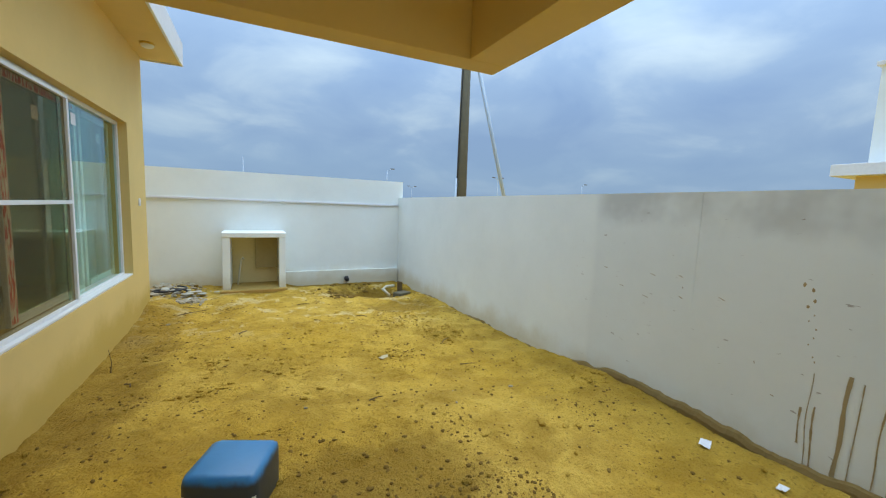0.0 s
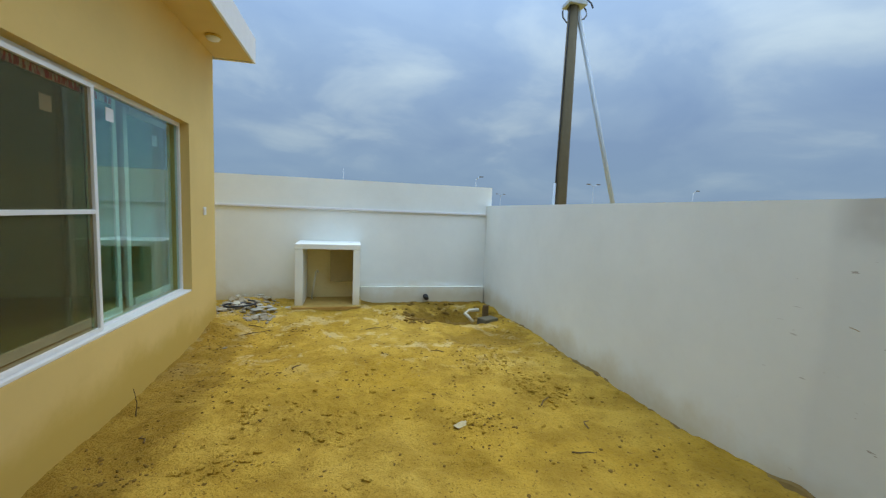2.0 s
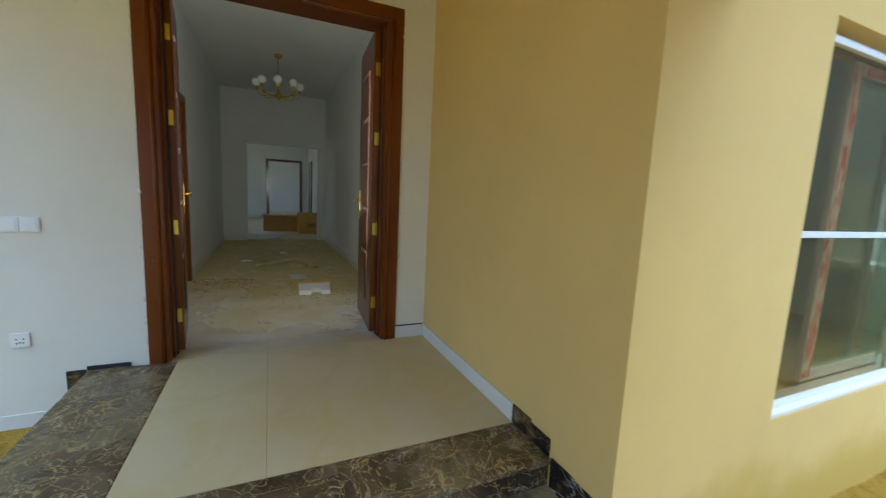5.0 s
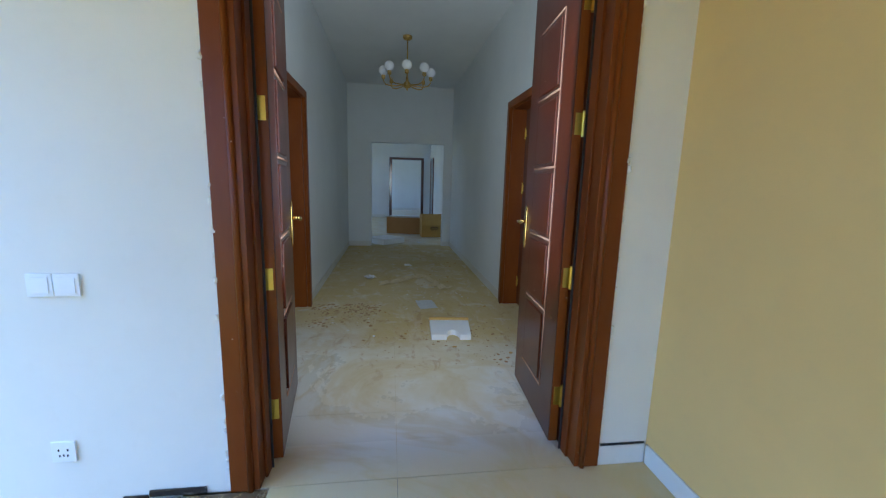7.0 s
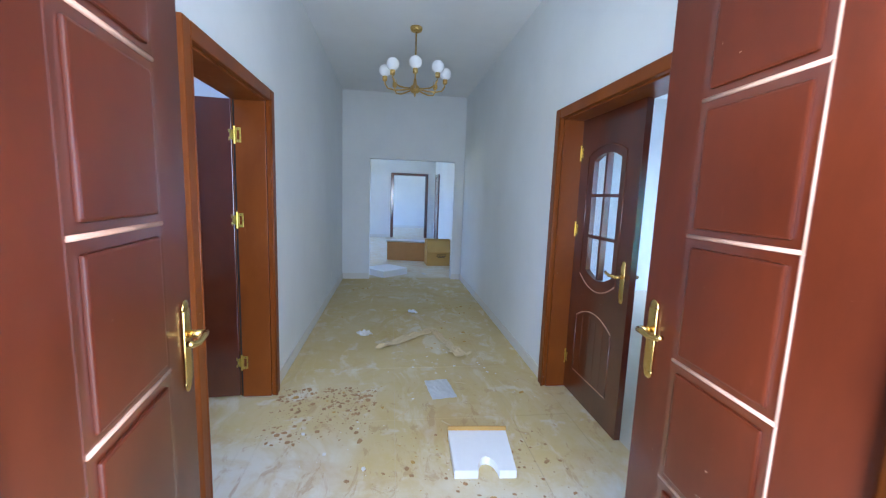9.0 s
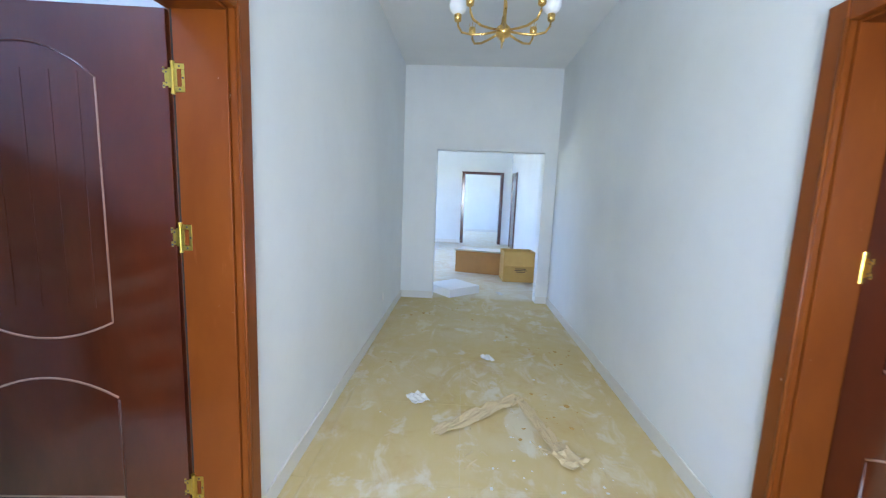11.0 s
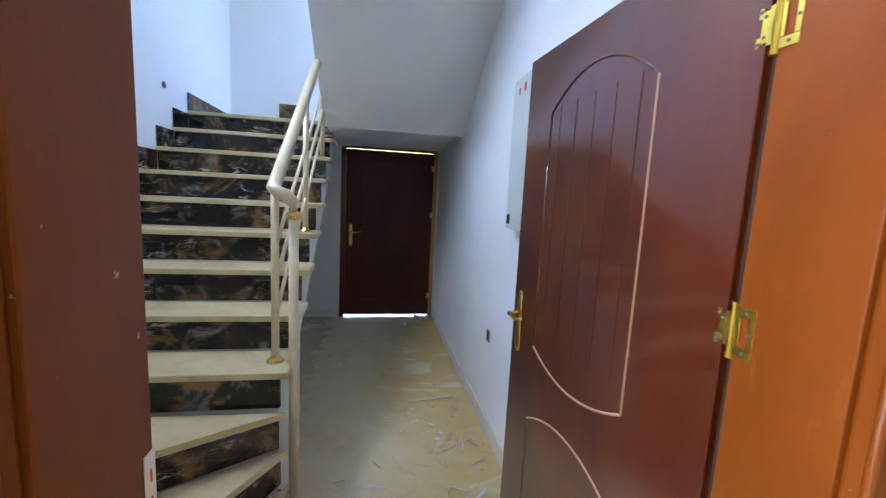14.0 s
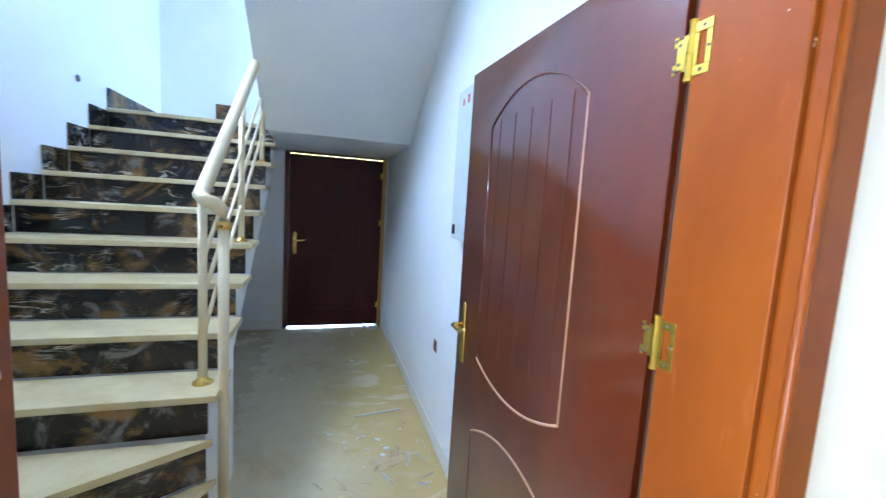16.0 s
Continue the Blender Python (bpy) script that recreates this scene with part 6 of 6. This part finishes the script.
part("conduit", rod([(5.975, 6.97, 0.0), (5.975, 6.97, 2.35)], 0.03, 8), M["galv"], pl, "grey conduit", True)


def street_lamp(x, y, h, arms):
    t = thing("street_lamp", (x, y, 0), "distant thin steel street lamp", "street lamp", "street lamps beyond the wall")
    part("pole", rod([(0, 0, 0), (0, 0, h)], 0.11, 8, 0.07), M["galv"], t, "", True, True)
    for s in arms:
        p = part("arm", rod([(0, 0, h - 0.1), (s * 0.9, 0, h + 0.45)], 0.06, 6), M["galv"], t, "", True, True)
        part("head", box((s * 0.8, -0.15, h + 0.38), (s * 1.7, 0.15, h + 0.58), 0.04), M["concrete"], p, "", False, True)
    return t


for deg, dist, h, arms in ((1.6, 92, 10.6, ()), (-17.3, 92, 9.6, (1,)), (-20.9, 140, 8.2, (1, -1)), (-33.4, 98, 8.9, (1, -1)), (-45.0, 112, 8.6, (1,))):
    street_lamp(1.73 - dist * math.sin(radians(deg)), -0.86 + dist * math.cos(radians(deg)), h, arms)

# neighbour's villa beyond the boundary wall
vl = thing("neighbour_house", (20.5, -0.5, 0.0), "beige neighbouring villa with white roof slab and upper block", "house")
vw = part("wall", box((16.95, -8.0, -0.2), (24.0, 3.2, 2.92)), M["tan"], vl)
vr = part("roof", box((16.6, -8.3, 2.92), (24.3, 3.66, 3.26), 0.02), M["fascia"], vl, "white roof slab")
vu = part("upper_wall", box((18.3, -8.0, 3.261), (24.0, 3.42, 6.3)), M["boundary"], vl, "white upper block")
part("parapet_cap", box((18.2, -8.1, 6.301), (24.1, 3.52, 6.42), 0.01), M["fascia"], vu)
part("window", box((16.93, 0.2, 1.0), (16.949, 1.6, 2.3)), M["dark"], vw, "dark window")

# stains on the boundary wall
sm = thing("mud_stain", (WALL_X - 0.003, -1.12, 0.2), "dried brown mud runs on the white wall", "stain", kind="structure")
rnd = random.Random(77)
for y, z0, z1, w in ((-1.135, 0.12, 0.78, 0.028), (-1.03, 0.18, 0.55, 0.012), (-1.00, 0.16, 0.74, 0.006), (-1.19, 0.15, 0.76, 0.008), (-1.29, 0.13, 0.72, 0.010), (-1.34, 0.2, 0.6, 0.006), (-0.97, 0.30, 0.52, 0.012)):
    bm = bmesh.new()
    n = 14
    rows = []
    for i in range(n + 1):
        z = z0 + (z1 - z0) * i / n
        o = 0.02 * noise.noise(Vector((y * 9, z * 3, 0))) + 0.05 * (z - z0) * (1 if y < -1.1 else 0.4) * -0.6
        ww = 0.6 * w * (0.45 + 0.9 * abs(noise.noise(Vector((y * 31, z * 9, 4)))))
        rows.append((bm.verts.new((WALL_X - 0.0025, y + o - ww, z)), bm.verts.new((WALL_X - 0.0025, y + o + ww, z))))
    for p, q in zip(rows, rows[1:]):
        bm.faces.new((p[0], p[1], q[1], q[0]))
    part("mud_run", bm, M["mud_stain"], sm)
rust = bmesh.new()
for i in range(11):
    y, z = -0.93 + rnd.uniform(-0.035, 0.035), 1.24 - 0.045 * i + rnd.uniform(-0.02, 0.02)
    clump(rust, (WALL_X, y - 0.004 * i, z), 0.009 * (1.1 if i < 4 else 0.5), i + 5, 1.5)
for v in rust.verts:
    v.co.x = WALL_X + (v.co.x - WALL_X) * 0.12
part("rust_mark", rust, M["mud_stain"], sm, "chipped rusty patch")
bm = bmesh.new()
bx(bm, (WALL_X - 0.004, -0.288, 0.9), (WALL_X - 0.0005, -0.280, 1.775))
part("seam", bm, M["boundary"], sm, "vertical render seam")
chips = bmesh.new()
for i in range(15):
    y, z = rnd.uniform(-2.4, 0.55), rnd.uniform(0.35, 1.2)
    ln = rnd.uniform(0.005, 0.028)
    bx(chips, (-0.0012, -ln, -0.0018), (0.0012, ln, 0.0018), 0, Matrix.Translation((WALL_X - 0.001, y, z)) @ Matrix.Rotation(radians(rnd.choice((14, 18, 24, 75))), 4, "X"))
part("scratch", chips, M["mud_stain"], sm, "short brown scratches")

# debris in the yard
scatter("sand_clods", ((0.1, 4.1), (-2.2, 5.4)), 5200, 0.0078, M["clod"], "dark sand clods scattered over the yard", "clods", 41, ground_z, 0.5, 130)
scatter("sand_clods_churned", ((1.45, 2.75), (-0.75, 0.45)), 850, 0.0085, M["clod"], "dark damp clods where the sand was churned up", "clods", 48, ground_z, 0.6, 14)
scatter("sand_clods_facade", ((0.08, 0.7), (0.0, 4.2)), 500, 0.0075, M["clod"], "dark clods along the foot of the facade", "clods", 49, ground_z, 0.6, 18)
scatter("sand_lumps", ((0.1, 4.1), (-2.2, 5.4)), 2600, 0.016, M["sand"], "small lumps of yellow sand", "clods", 42, ground_z, 0.6, 20)
scatter("sand_pebbles", ((0.2, 4.0), (-1.8, 5.0)), 60, 0.011, M["rubble"], "pale stone chips in the sand", "pebbles", 43, ground_z, 0.6)
scatter("corner_rubble", ((-0.35, 0.62), (4.75, 6.1)), 420, 0.036, M["rubble"], "broken tile and mortar heaped in the corner", "rubble", 44, ground_z, 0.55, 3)
scatter("corner_shards", ((-0.4, 0.75), (4.9, 6.2)), 90, 0.040, M["shard"], "pale broken tile shards in the corner heap", "rubble", 50, lambda x, y: ground_z(x, y) + 0.04, 0.22, 3)
scatter("corner_rubble_dark", ((-0.2, 0.8), (4.8, 6.1)), 130, 0.030, M["clod"], "dark debris in the corner heap", "rubble", 45, ground_z, 0.55, 3)
scatter("pit_rubble", ((2.2, 4.05), (4.5, 6.0)), 170, 0.030, M["clod"], "dark clods around the dug pit", "rubble", 46, ground_z, 0.6, 4)
blk = thing("concrete_block", (3.80, 4.78, ground_z(3.80, 4.78)), "broken grey concrete block by the wall corner", "block", turn=25)
part("block", box((-0.14, -0.10, -0.06), (0.14, 0.10, 0.11), 0.022), M["concrete"], blk, local=True)
part("stub", box((0.03, 0.10, 0.0), (0.11, 0.17, 0.27), 0.012), M["twig"], blk, local=True)
wp = thing("waste_pipe", (3.45, 5.15, 0.0), "bent white waste pipe sticking out of the pit", "pipe")
part("pipe", rod([(3.52, 4.66, -0.02), (3.42, 4.76, 0.09), (3.50, 4.82, 0.115), (3.66, 4.84, 0.12)], 0.025, 10), M["pipe"], wp, "", True)
hp = thing("wall_pipe_stub", (3.05, 6.12, 0.03), "black pipe stub at the foot of the wall", "pipe")
part("pipe", rod([(3.05, 6.20, 0.05), (3.05, 6.05, 0.04), (3.02, 5.98, 0.09)], 0.045, 10), M["cable"], hp, "", True)
hs = thing("old_hose", (0.25, 5.15, 0.12), "loop of black hose in the rubble", "hose")
part("hose", rod([(0.15 + 0.22 * math.cos(a * 0.5), 5.1 + 0.16 * math.sin(a * 0.5), ground_z(0.2, 5.1) + 0.06 + 0.004 * a) for a in range(0, 16)], 0.014, 8), M["cable"], hs, "", True)
for x, y, tn, sd, sz in ((3.90, -0.64, 25, 51, 0.11), (3.87, -1.06, 10, 52, 0.08), (1.42, 0.35, 60, 54, 0.05)):
    crumpled("paper_scrap", (x, y, ground_z(x, y) + 0.006), sz, sz * 0.55, M["paper"], "white paper scrap lying on the sand", "paper", tn, sd, 0.012, 6)
crumpled("plastic_wrap", (2.56, 1.84, ground_z(2.56, 1.84) + 0.004), 0.12, 0.06, M["film"], "crumpled clear plastic on the sand", "plastic wrap", 30, 53, 0.008, 8)


def twig(x, y, ln, tn, seed):
    t = thing("twig", (x, y, ground_z(x, y)), "dry brown twig lying on the sand", "twig", "twigs on the sand", turn=tn)
    rr = random.Random(seed)
    part("stick", rod([(-ln / 2, 0, 0.006), (-ln / 6, rr.uniform(-0.02, 0.02), 0.016), (ln / 5, rr.uniform(-0.02, 0.02), 0.012), (ln / 2, rr.uniform(-0.03, 0.03), 0.008)], 0.006, 6, 0.003), M["twig"], t, local=True)


for i, (x, y, ln, tn) in enumerate(((3.42, 2.12, 0.22, 40), (3.3, 1.35, 0.16, -20), (3.55, 1.7, 0.12, 70), (2.2, 0.9, 0.12, 15), (0.55, 4.35, 0.4, 30), (0.45, 4.6, 0.3, -35), (2.05, 4.4, 0.28, 10), (1.2, 3.1, 0.14, 50), (0.35, 2.0, 0.1, 120), (2.7, 3.4, 0.15, 160))):
    twig(x, y, ln, tn, i)
sh = thing("dead_shoot", (0.14, 2.35, ground_z(0.14, 2.35)), "thin dry plant shoot by the facade", "plant")
part("stem", rod([(0, 0, -0.02), (0.01, 0.01, 0.10), (-0.005, 0.0, 0.22)], 0.005, 6, 0.002), M["twig"], sh, local=True)
scatter("debris_heap", ((2.48, 2.9), (4.45, 4.75)), 140, 0.028, M["clod"], "small heap of brown debris on the sand", "debris", 47, ground_z, 0.4)
edge = bmesh.new()
rnd = random.Random(91)
for i in range(46):
    y = -0.02 + 0.021 * i
    clump(edge, (0.006, y, ground_z(0.1, y) + 0.012 - 0.0006 * i), 0.009 * rnd.uniform(0.5, 1.5), i, 0.9)
structure("trim_broken_render", edge, M["porch_white"], "broken white render edge at the foot of the facade", "trim")
